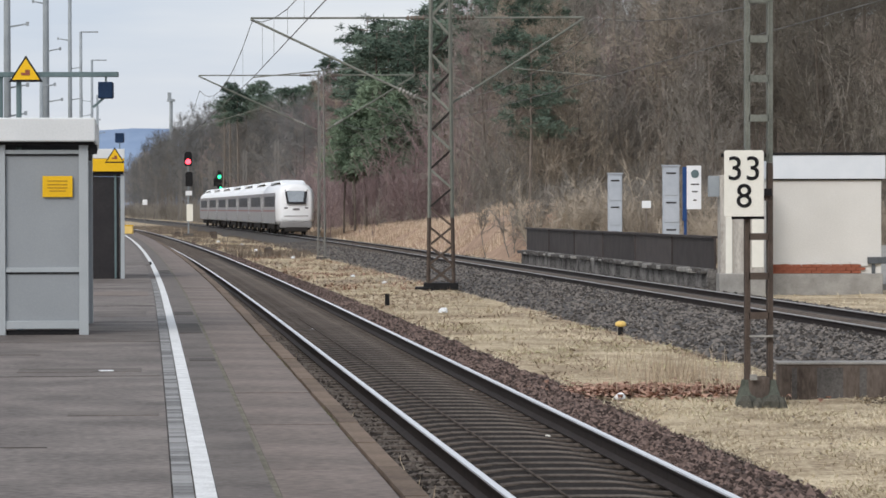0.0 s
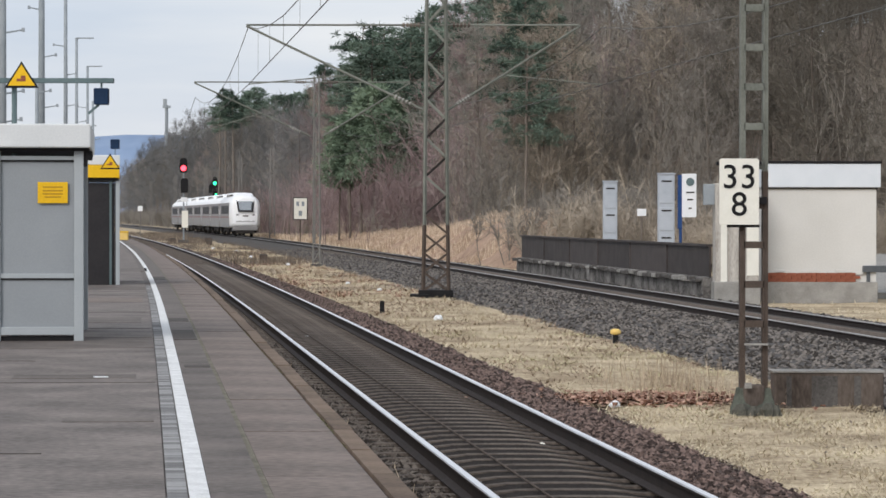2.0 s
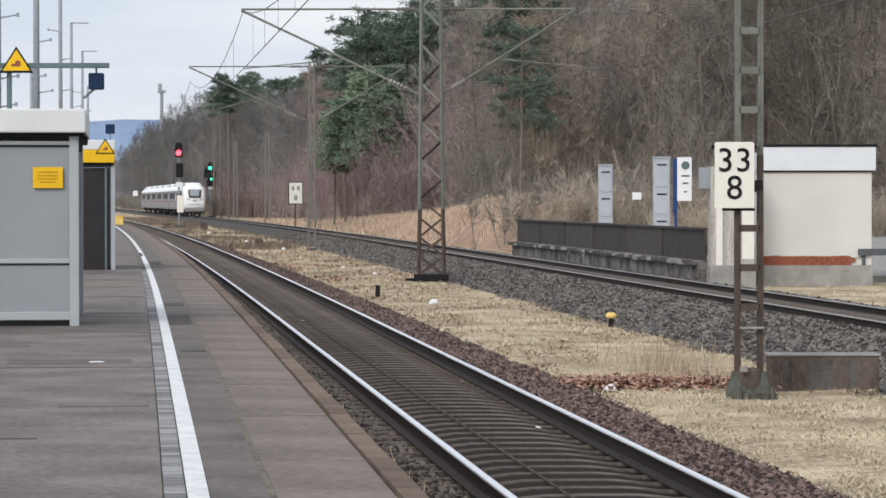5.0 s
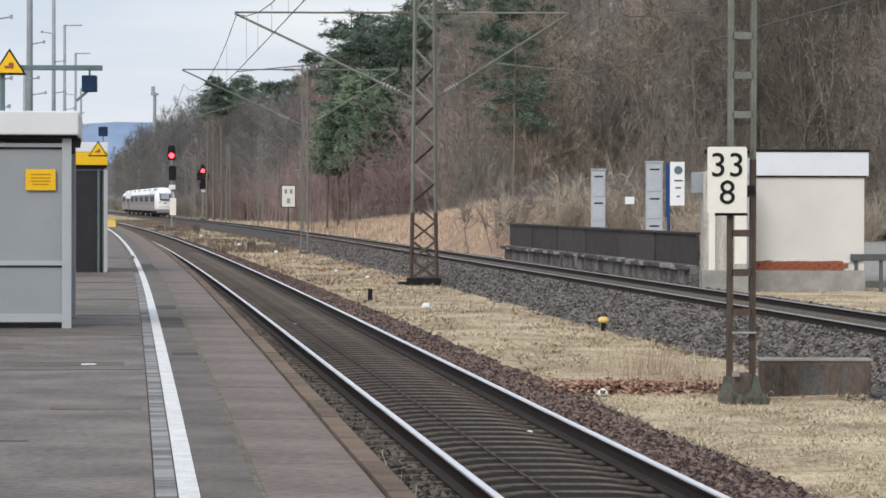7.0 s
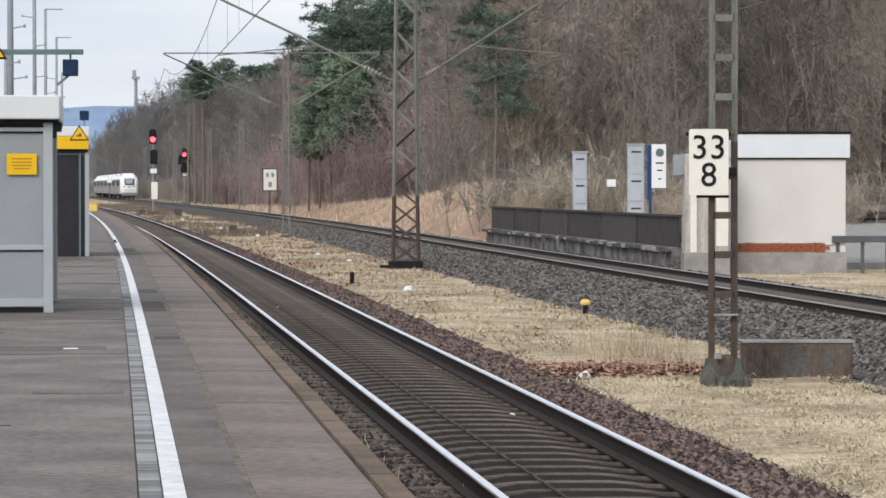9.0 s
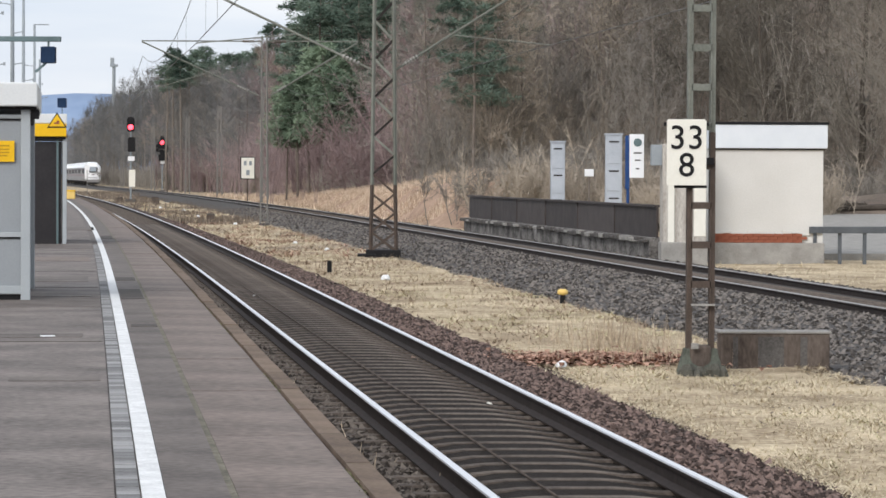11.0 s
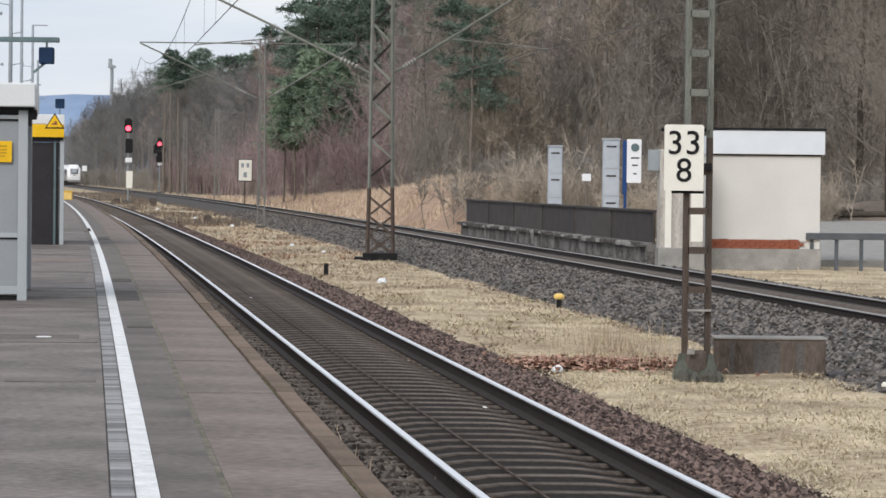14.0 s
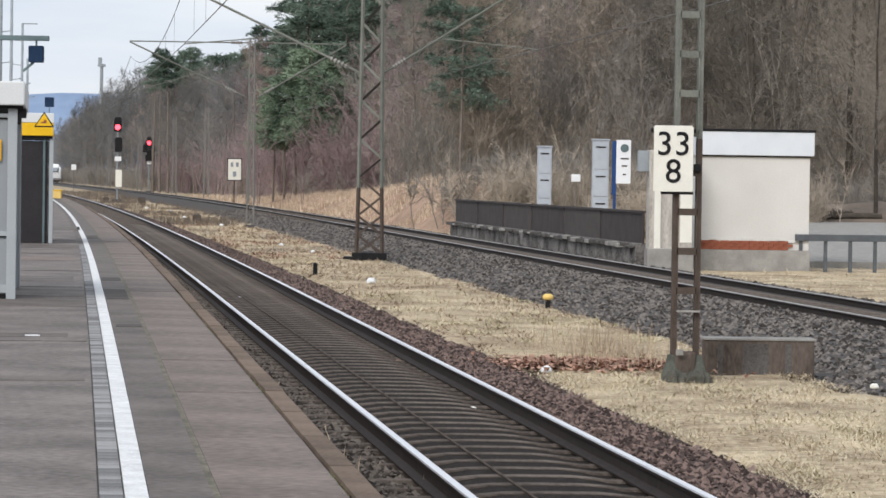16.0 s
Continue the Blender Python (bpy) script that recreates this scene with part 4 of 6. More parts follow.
def hut():
    y = 80.0
    k = y / 5600
    h = thing("railway_hut", "cream rendered hut with pale metal cap and exposed brick", "hut", (0, y, 0))
    x0, x1 = 566 * k, 765 * k
    mid, w = (x0 + x1) / 2, x1 - x0
    d = 2.6
    zt, zc, zb = 2.91, 2.31, -0.49
    part("wall", Shape().box(mid, d / 2, (zc - 0.08) / 2, w - 0.05, d, zc + 0.08), CREAM, h, "smooth cream rendered wall", 0.01)
    part("cap", Shape().box(mid + 0.02, d / 2, (zt + zc) / 2, w + 0.10, d + 0.2, zt - zc), CAP_WHITE, h, "pale grey metal roof cladding", 0.015)
    part("roof_edge", Shape().box(mid + 0.02, d / 2, zt + 0.035, w + 0.16, d + 0.26, 0.06), BLACK, h, "dark roof edge", 0.01)
    # Dark bar paints the shadow that the cap casts on the wall.
    part("drip", Shape().box(mid, -0.02, zc - 0.02, w, 0.06, 0.04), TRAIN_UNDER, h, "shadow line under the cap")
    part("base", Shape().box(mid + 0.0, d / 2 - 0.03, -0.42, w + 0.02, d + 0.06, 0.68), CONCRETE, h, "grey concrete plinth", 0.02)
    bricks = part("brick_course", Shape().box(mid - 0.27, 0.0, 0.035, w - 0.65, 0.04, 0.24), BRICK, h, "mortar bed of the exposed bricks")
    bm = Shape().box(0, 0, 0, 0.235, 0.05, 0.068).mesh("brick", BRICK)
    for r in range(3):
        for i in range(9):
            part("brick", bm, BRICK, bricks, at=pose(x0 + 0.17 + 0.25 * i + (0.12 if r % 2 else 0), -0.03 - 0.006 * ((i * 7 + r) % 3), -0.04 + 0.078 * r))
    torn = Shape()
    for i in range(11):
        zz = 0.17 + 0.03 * math.sin(i * 1.7)
        torn.box(x0 + 0.15 + 0.22 * i, -0.035, zz, 0.25, 0.03, 0.05 + 0.02 * (i % 3))
    part("render_edge", torn, CREAM, h, "broken render edge", 0.008)
    # the peeling pier in front of the hut's other corner
    p = thing("concrete_pier", "pale peeling concrete pier beside the hut", "pier", (0, y - 1.2, 0))
    kk = (y - 1.2) / 5600
    a, b = 478 * kk, 556 * kk
    part("shaft", Shape().box((a + b) / 2, 0.4, 0.95, b - a, 0.8, 2.9), PIER, p, "patchy concrete shaft", 0.03)
    part("flaking_paint", Shape().box(a + 0.22, -0.005, 0.75, 0.16, 0.012, 1.9).box(b - 0.16, -0.005, 1.15, 0.3, 0.012, 2.1), SIGN_WHITE, p, "remaining cream paint", 0.004)
    part("foot", Shape().box((a + b) / 2, 0.38, -0.35, b - a + 0.06, 0.9, 0.6), CONCRETE, p, "stained concrete foot", 0.02)
    part("meter_box", Shape().box(a - 0.12, 0.3, 2.12, 0.3, 0.3, 0.52), STEEL_GREY, p, "grey meter box", 0.015)


hut()


def guard_rail():
    g = thing("guard_rail", "grey steel guard rail along the road", "railing")
    for i in range(12):
        x = 10.7 + 0.65 * i
        part("post", Shape().box(x, 80.0 + 0.12 * i, -0.25, 0.09, 0.09, 0.95), STEEL_RAIL, g, bevel=0.008)
    part("beam", Shape().bar((10.55, 79.9, 0.25), (18.2, 81.4, 0.25), 0.08, 0.17), STEEL_RAIL, g, "top beam", 0.01)


guard_rail()
road = Shape()
for i in range(21):
    x = 10.8 + 3.5 * i
    road.v += [(x, 84 + 0.10 * (x - 10), -0.45), (x, 128 + 0.10 * (x - 10), 0.10), (x, 128 + 0.10 * (x - 10), -0.9), (x, 84 + 0.10 * (x - 10), -0.9)]
road.f = [(4 * i + k, 4 * i + 4 + k, 4 * i + 4 + (k + 1) % 4, 4 * i + (k + 1) % 4) for i in range(20) for k in range(4)]
solid("road", road, CONCRETE, "pale grey asphalt road behind the hut", "road", "structure")
verge = Shape()
for i in range(46):
    x = 10.8 + 0.8 * i
    e = 0.14 * noise.noise((x * 0.5, 3, 1)) + 0.08 * noise.noise((x * 1.7, 5, 2))
    verge.v += [(x, 127.6 + 0.10 * (x - 10), -0.5), (x, 127.8 + 0.10 * (x - 10), 0.13), (x, 130 + 0.10 * (x - 10), 0.45 + e), (x, 132.5 + 0.10 * (x - 10), 0.85 + 1.4 * e), (x, 137 + 0.10 * (x - 10), 0.7), (x, 139 + 0.10 * (x - 10), -0.9)]
verge.f = [(6 * i + k, 6 * i + 6 + k, 6 * i + 7 + k, 6 * i + 1 + k) for i in range(45) for k in range(5)]
solid("verge", verge, LITTER, "bank of brown leaf litter along the road", "embankment", "structure", smooth=True)

# logs left lying on the bank
for lx, ly, lz, ln, lr, turn in ((18.1, 129.1, 0.30, 1.5, 0.12, 84), (19.7, 129.5, 0.33, 1.9, 0.14, 97), (18.9, 130.0, 0.44, 1.3, 0.10, 72)):
    log = thing("fallen_log", "dark weathered log lying on the leafy bank", "log", (lx, ly, lz), turn, group="logs on the bank")
    part("stem", Shape().loft([[(lr * f * math.cos(a * 0.785 + 0.3), y, lr * f * math.sin(a * 0.785 + 0.3) + b) for a in range(8)]
                               for y, f, b in ((-ln / 2, 0.9, 0.0), (-ln / 5, 1.0, 0.03), (ln / 5, 0.92, 0.02), (ln / 2, 0.78, -0.02))]), BARK_DARK, log, "dark cracked bark")
    part("branch_stub", Shape().tube((0, ln * 0.1, lr * 0.6), (0.1, ln * 0.18, lr * 1.9), 0.035, 0.025), BARK_DARK, log)

# the earth bank where the bridge parapet ends
def bank_fall(y):
    return smooth(130, 134, y) * (1 - 0.45 * smooth(150, 200, y) - 0.3 * smooth(200, 262, y))


bank = Shape()
bank_ys, bank_us = steps(130.0, 262, 2.0), (2.9, 3.4, 4.1, 5.0, 6.0, 7.2, 8.6, 10.5)
for y in bank_ys:
    for k, u in enumerate(bank_us):
        e = (0, 0.12, 0.42, 0.78, 0.97, 1.0, 0.8, 0.0)[k]
        fall = bank_fall(y)
        bump = 0.22 * noise.noise((u * 0.5, y * 0.35, 6)) + 0.1 * noise.noise((u * 1.4, y * 0.9, 2))
        bank.v.append(tuple(on(far_x, y, u, GROUND_Z - 0.06 + e * fall * (2.3 + 2.0 * bump))))
nb = len(bank_us)
bank.f = [(j * nb + i, j * nb + i + 1, (j + 1) * nb + i + 1, (j + 1) * nb + i) for j in range(len(bank_ys) - 1) for i in range(nb - 1)]
solid("embankment", bank, EARTH, "bank of reddish earth with dry grass beside the line", "embankment", "structure", smooth=True)

# concrete box beside the sign mast
trough = thing("concrete_trough", "low stained concrete cable box with a pale lid", "cable box", (4.42, 36.6, GROUND_Z))
part("body", Shape().box(0, 0, 0.17, 1.26, 0.42, 0.46), TROUGH, trough, "brown stained concrete sides", 0.015)
part("lid", Shape().box(0, 0, 0.41, 1.30, 0.45, 0.025), CONCRETE, trough, "pale thin lid", 0.006)
for tx, tw in ((-0.46, 0.06), (-0.05, 0.30), (0.33, 0.08)):
    part("stain", Shape().box(tx, -0.211, 0.15, tw, 0.006, 0.42), CONCRETE_DARK, trough, "weathered panel")


# ---- small things in the grass ----
def cone_marker(x, y, name, label, cap):
    m = thing(name, label, "marker", (x, y, GROUND_Z))
    part("stem", Shape().tube((0, 0, 0), (0, 0, 0.16), 0.05, 0.045, 10), BLACK, m, "black stem")
    part("cap", Shape().loft([[(r * math.cos(t * math.pi / 5), r * math.sin(t * math.pi / 5), z) for t in range(10)] for r, z in ((0.055, 0.15), (0.095, 0.17), (0.092, 0.22), (0.05, 0.25))]), cap, m, "yellow rounded cap", smooth=True)
    return m


cone_marker(2.95, 54.7, "marker_post", "yellow-capped black marker post in the dry grass", AMBER)
post = thing("marker_post", "short black post in the dry grass", "marker", (-1.42, 71.5, GROUND_Z))
part("stem", Shape().tube((0, 0, 0), (0, 0, 0.26), 0.055, 0.05, 8), BLACK, post)
part("cap", Shape().tube((0, 0, 0.25), (0, 0, 0.28), 0.065, 0.04, 8), TRAIN_UNDER, post)


def pale_stone(x, y, z, s, label):
    bm = bmesh.new()
    bmesh.ops.create_icosphere(bm, subdivisions=2, radius=s)
    for vtx in bm.verts:
        vtx.co *= 1 + 0.35 * noise.noise(vtx.co * (2.2 / s) + Vector((x, y, 0)))
        vtx.co.z = max(-0.3 * s, vtx.co.z * 0.85)
    me = bpy.data.meshes.new("stone")
    bm.to_mesh(me)
    bm.free()
    me.materials.append(WHITE if s > 0.05 else SIGN_WHITE)
    tagged(new("stone", me), label, "stone", "pale stones by the track").matrix_basis = pose(x, y, z + 0.3 * s)


for x, y, s in ((1.94, 36.1, 0.065), (-0.14, 66.2, 0.10), (5.37, 34.0, 0.05)):
    pale_stone(x, y, GROUND_Z + 0.02, s, "white stone lying in the dry grass")
for x, y, s in ((-9.95, 162, 0.11), (-3.1, 101, 0.07), (-6.9, 139, 0.09), (-1.9, 92, 0.07), (-12.5, 190, 0.11), (-15.0, 205, 0.12)):
    pale_stone(x, y, GROUND_Z + 0.02, s, "pale stone between the tracks")
for y, u, s in ((26.4, -1.30, 0.055), (25.2, -1.22, 0.045), (58, -1.28, 0.09), (36, -1.25, 0.05), (33, -0.3, 0.03), (41, 0.3, 0.035), (55, -0.2, 0.06), (29.5, 0.55, 0.035), (23.5, 0.2, 0.03), (46, -1.4, 0.05)):
    q = on(near_x, y, u)
    pale_stone(q.x, q.y, -0.575, s, "small pale stone on the ballast")
litter_scrap = Shape().box(0, 0, 0.006, 0.13, 0.10, 0.012)
scrap = solid("paper_scrap", litter_scrap, WHITE, "crumpled white scrap on the asphalt", "litter", bevel=0.004)
scrap.matrix_basis = pose(-3.35, 30.8, 0.001, 0, 0, 20)
box_y = thing("grit_bin", "small yellow-tan bin at the platform's far end", "bin", (-20.6, 203, 0))
part("body", Shape().box(0, 0, 0.25, 0.55, 0.5, 0.5), AMBER, box_y, "tan-yellow body", 0.04)
part("lid", Shape().box(0, 0, 0.53, 0.6, 0.55, 0.08), YELLOW, box_y, "yellow lid", 0.02)


# ---- the train ----
COACH = 19.2


def coach(cab):
    c = thing("train_coach", "white cab coach of an express train with dark-framed windscreen" if cab else "white express train coach, flanks greyed for shade",
              "train", (0, 0, 0), group="coaches of the departing train")
    half = [(1.30, 0.80), (1.43, 1.1), (1.46, 2.4), (1.43, 3.0), (1.30, 3.40), (1.0, 3.70), (0.55, 3.88), (0.15, 3.93)]
    ring = half + [(-x, z) for x, z in reversed(half)]
    end = COACH / 2 - 0.12

    def at(y, sx, lo, hi):
        return [(x * sx, y, lo + (z - 0.80) / 3.13 * (hi - lo)) for x, z in ring]

    if cab:
        rings = [at(-9.62, 0.72, 1.15, 3.50), at(-9.55, 0.80, 1.02, 3.70), at(-9.30, 0.88, 0.92, 3.83), at(-8.8, 0.95, 0.85, 3.90), at(-8.1, 1, 0.80, 3.93), at(end, 1, 0.80, 3.93)]
    else:
        rings = [at(-end, 1, 0.80, 3.93), at(end, 1, 0.80, 3.93)]
    part("body", Shape().loft(rings), TRAIN_WHITE, c, "glossy white shell", smooth=cab)
    y0 = -7.9 if cab else -end + 0.1
    y1 = end - 0.1
    for sx in (-1, 1):
        # Flank, band and doors carry the side's shade as grey paint.
        part("flank", Shape().box(sx * 1.452, (y0 + y1) / 2, 1.68, 0.03, y1 - y0, 1.66), TRAIN_LOW, c, "white flank greyed for its shade", 0.01)
        part("window_band", Shape().box(sx * 1.452, (y0 + y1) / 2, 2.84, 0.03, y1 - y0, 0.62), TRAIN_SIDE, c, "upper band greyed for its shade", 0.01)
        part("stripe", Shape().box(sx * 1.470, (y0 + y1) / 2, 1.80, 0.014, y1 - y0, 0.13), TRAIN_RED, c, "red stripe")
        first_y, n = (y0 + 1.4 if cab else y0 + 2.9), 6
        for i in range(n):
            part("window", Shape().box(sx * 1.473, first_y + 2.3 * i, 2.50, 0.016, 2.05, 0.78), TRAIN_GLASS, c)
        for yd in ((y1 - 0.9,) if cab else (y0 + 0.9, y1 - 0.9)):
            part("door", Shape().box(sx * 1.473, yd, 1.95, 0.018, 0.95, 2.1), TRAIN_LOW, c, "door greyed like the shaded flank")
    for yb in (-6.4, 6.4):
        bogie = part("bogie", Shape().box(0, yb, 0.55, 2.3, 3.0, 0.36), TRAIN_UNDER, c, "dark bogie frame", 0.03)
        for dy in (-1.2, 1.2):
            for sx in (-0.755, 0.755):
                part("wheel", Shape().tube((sx - 0.06, yb + dy, 0.46), (sx + 0.06, yb + dy, 0.46), 0.46, sides=18), TRAIN_UNDER, bogie)
    part("underframe", Shape().box(0, -1.2, 0.62, 2.5, 4.6, 0.46).box(0, 3.0, 0.66, 2.4, 2.2, 0.34), TRAIN_UNDER, c, "dark equipment boxes", 0.03)
    hump = [(-0.95, 3.80), (-0.80, 3.93), (0.80, 3.93), (0.95, 3.80)]
    part("roof_pod", Shape().loft([[(x, y, z + dz) for x, z in hump] for y, dz in ((-6.6, -0.05), (-5.4, 0.17), (5.4, 0.17), (6.6, -0.05))]), TRAIN_WHITE, c, "white raised roof fairing")
    part("roof_pod", Shape().box(0, -0.5, 4.10, 1.1, 3.0, 0.10), TRAIN_WHITE, c, "white roof equipment", 0.04)
    if cab:
        part("apron", Shape().box(0, -9.0, 0.78, 2.35, 1.1, 0.50), TRAIN_LOW, c, "pale grey lower apron", 0.10)
        part("coupler", Shape().box(0, -9.2, 0.42, 1.7, 0.7, 0.34), TRAIN_UNDER, c, "dark coupling and rail guard", 0.05)
        tilt = pose(0, -9.66, 2.88, -14, 0, 0)
        ws = part("windscreen", Shape().prism([(-0.70, -0.58), (0.70, -0.58), (0.86, 0.48), (0.74, 0.60), (-0.74, 0.60), (-0.86, 0.48)], -0.05, 0.14), DARK_GLASS, c, "black windscreen surround", 0.03)
        ws.matrix_basis = tilt
        part("glass", Shape().prism([(-0.56, -0.44), (0.50, -0.44), (0.60, 0.40), (-0.70, 0.40)], -0.075, -0.052), WINDSCREEN, ws, "glass greyed for the reflected sky")
        for sx in (-1, 1):
            part("tail_light", Shape().box(sx * 0.76, -9.60, 2.02, 0.26, 0.08, 0.13), TRAIN_SIDE, c, "tail light", 0.02)
        part("emblem", Shape().box(0, -9.64, 1.92, 0.5, 0.04, 0.14), TRAIN_SIDE, c, "grey emblem bar")
        part("nose_seam", Shape().box(0, -9.63, 1.42, 1.8, 0.04, 0.05), TRAIN_SIDE, c, "grey seam across the nose")
    else:
        part("gangway", Shape().box(0, -COACH / 2, 2.2, 1.7, 0.5, 2.6), TRAIN_UNDER, c, "dark gangway", 0.05)
    return c


train = [coach(True), coach(False)]
for i in range(5):
    train.append(copy_thing(train[1], Matrix()))


# ---- woods ----
def tubes(segs, sides=3):
    """Joined thin tapered tubes: (from, to, radius, radius)."""
    a = np.array([s[0] for s in segs], float)
    b = np.array([s[1] for s in segs], float)
    ra = np.array([s[2] for s in segs])[:, None]
    rb = np.array([s[3] for s in segs])[:, None]
    w = b - a
    w /= np.linalg.norm(w, axis=1, keepdims=True) + 1e-9
    ref = np.where(np.abs(w[:, 2:3]) > 0.9, np.array([[1.0, 0, 0]]), np.array([[0, 0, 1.0]]))
    u = np.cross(w, ref)
    u /= np.linalg.norm(u, axis=1, keepdims=True) + 1e-9
    s = np.cross(w, u)
    rings = []
    for c, r in ((a, ra), (b, rb)):
        for i in range(sides):
            t = 2 * math.pi * i / sides
            rings.append(c + u * r * math.cos(t) + s * r * math.sin(t))
    v = np.stack(rings, 1).reshape(-1, 3)
    base = np.arange(len(segs)) * 2 * sides
    f = []
    for i in range(sides):
        j = (i + 1) % sides
        f.append(np.stack([base + i, base + j, base + sides + j, base + sides + i], 1))
    return v.tolist(), np.concatenate(f).tolist()


def slivers(rng, segs, many, reach, width):
    """Fine twig tips as narrow tapering triangles, springing from the last shoots."""
    v = []
    for a, b, _, _ in segs:
        d = b - a
        d = d / (np.linalg.norm(d) + 1e-9)
        for _ in range(many):
            o = a + (b - a) * rng.uniform(0, 1)
            w = d * 0.6 + rng.normal(0, 0.55, 3) + np.array([0, 0, 0.15])
            w *= reach * rng.uniform(0.5, 1.2) / (np.linalg.norm(w) + 1e-9)
            g = np.cross(w, rng.normal(0, 1, 3))
            g *= width / (np.linalg.norm(g) + 1e-9)
            v += [o - g, o + g, o + w]
    return [tuple(p) for p in v]


def grow(rng, start, way, length, radius, level, out, spread, kids, droop=0.0):
    """A limb of three pieces with side shoots, down to twigs."""
    p, d = np.array(start, float), np.array(way, float)
    n = 3 if level < 1 else 2 if level < 2 else 1
    pts = [p]
    for k in range(n):
        d = d + rng.normal(0, 0.16, 3) + np.array([0, 0, 0.10 - droop])
        d /= np.linalg.norm(d)
        q = p + d * length / n
        r0, r1 = radius * (1 - k / n * 0.7), radius * (1 - (k + 1) / n * 0.7)
        out[level].append((p, q, r0, r1))
        p = q
        pts.append(p)
    if level >= len(kids):
        return
    for _ in range(kids[level]):
        t = rng.uniform(0.2, 1.0) * n
        i = min(n - 1, int(t))
        s = pts[i] + (pts[i + 1] - pts[i]) * (t - i)
        side = rng.normal(0, 1, 3)
        side /= np.linalg.norm(side)
        w = d * (1 - spread) + side * spread + np.array([0, 0, 0.2])
        w /= np.linalg.norm(w)
        grow(rng, s, w, length * rng.uniform(0.42, 0.68), max(radius * 0.42, 0.012), level + 1, out, spread, kids, droop)


def bare_tree(seed, height, twigs, label, clear=0.25, spread=0.55, many=20, kids=(6, 5), fine=8, bark=None, stout=1.0):
    rng = np.random.default_rng(seed)
    trunk, levels = [], ([], [], [])
    p = np.zeros(3)
    pts = [p]
    bark = bark or BARK
    r = height * 0.0085 * stout
    n = 7
    lean = rng.normal(0, 0.03, 2)
    for k in range(n):
        q = p + np.array([lean[0] + rng.normal(0, 0.035), lean[1] + rng.normal(0, 0.035), 1]) * height * 0.92 / n
        trunk.append((p, q, r * (1 - 0.85 * k / n), r * (1 - 0.85 * (k + 1) / n)))
        p = q
        pts.append(p)
    for i in range(many):
        t = (clear + (1 - clear) * (i + rng.uniform(0, 1)) / many) * n * 0.999
        k = min(n - 1, int(t))
        s = pts[k] + (pts[k + 1] - pts[k]) * (t - k)
        az = i * 2.4 + rng.uniform(-0.5, 0.5)
        up = rng.uniform(0.35, 0.9)
        w = np.array([math.cos(az), math.sin(az), up])
        w /= np.linalg.norm(w)
        f = 1 - (t / n - clear) / (1 - clear)
        grow(rng, s, w, height * (0.13 + 0.19 * f), r * (0.17 + 0.15 * f), 0, levels, spread, kids)
    t = thing("bare_tree", label, "tree", group="trees of the wood")
    v, f = tubes(trunk, 7)
    part("trunk", raw("trunk", v, f, bark), bark, t, "pale grey trunk" if bark is BARK_PALE else "dark trunk" if bark is BARK_DARK else "grey-brown trunk")
    v, f = tubes(levels[0] + levels[1], 3)
    tips = slivers(rng, levels[2], fine, 0.85, 0.014) + slivers(rng, levels[1], 3, 0.8, 0.014)
    for a, b, ra, _ in levels[2]:
        g = np.cross(b - a, rng.normal(0, 1, 3))
        g *= 1.3 * ra / (np.linalg.norm(g) + 1e-9)
        tips += [tuple(a - g), tuple(a + g), tuple(b)]
    f += [(len(v) + i, len(v) + i + 1, len(v) + i + 2) for i in range(0, len(tips), 3)]
    part("crown", raw("crown", v + tips, f, twigs), twigs, t, "leafless crown of fine twigs")
    return t


def pine(seed, height, label, needles=None, low=0.45, limbs=26, tier=0.16, wide=1.0):
    """A conifer: limbs in loose tiers, each ending in flat pads of needle tufts."""
    needles = needles or NEEDLE
    rng = np.random.default_rng(seed)
    trunk = []
    p = np.zeros(3)
    r = height * 0.0115
    n = 6
    pts = [p]
    for k in range(n):
        q = p + np.array([rng.normal(0, 0.03), rng.normal(0, 0.03), 1]) * height / n
        trunk.append((p, q, r * (1 - 0.8 * k / n), r * (1 - 0.8 * (k + 1) / n)))
        p = q
        pts.append(p)
    v, f = [], []
    for i in range(limbs):
        t = low + (1 - low) * (i + rng.uniform(0, 1)) / limbs
        t = min(0.999, t + tier * 0.16 * math.sin(t * 6.28 / tier))
        k = min(n - 1, int(t * n))
        s = pts[k] + (pts[k + 1] - pts[k]) * (t * n - k)
        az = i * 2.4 + rng.uniform(-0.6, 0.6)
        reach = wide * height * (0.045 + 0.14 * (1 - t) ** 0.55) * rng.uniform(0.6, 1.35)
        w = np.array([math.cos(az), math.sin(az), rng.uniform(-0.05, 0.3)])
        e = s + w * reach
        trunk.append((s, e, 0.055, 0.02))
        for c in range(7):
            m = s + (e - s) * rng.uniform(0.4, 1.08) + rng.normal(0, 0.36, 3) * np.array([1, 1, 0.5])
            for _ in range(34):
                d = rng.normal(0, 1, 3) * np.array([1, 1, 0.5])
                d /= np.linalg.norm(d)
                o = m + d * rng.uniform(0.0, 0.35)
                g = np.cross(d, rng.normal(0, 1, 3))
                g *= 0.048 / (np.linalg.norm(g) + 1e-6)
                b = len(v)
                v += [tuple(o - g), tuple(o + g), tuple(o + d * rng.uniform(0.22, 0.45))]
                f.append((b, b + 1, b + 2))
    t = thing("pine_tree", label, "tree", group="trees of the wood")
    tv, tf = tubes(trunk, 6)
    part("trunk", raw("trunk", tv, tf, BARK), BARK, t, "reddish brown trunk and limbs")
    part("crown", raw("crown", v, f, needles), needles, t, "green needle tufts")
    return t


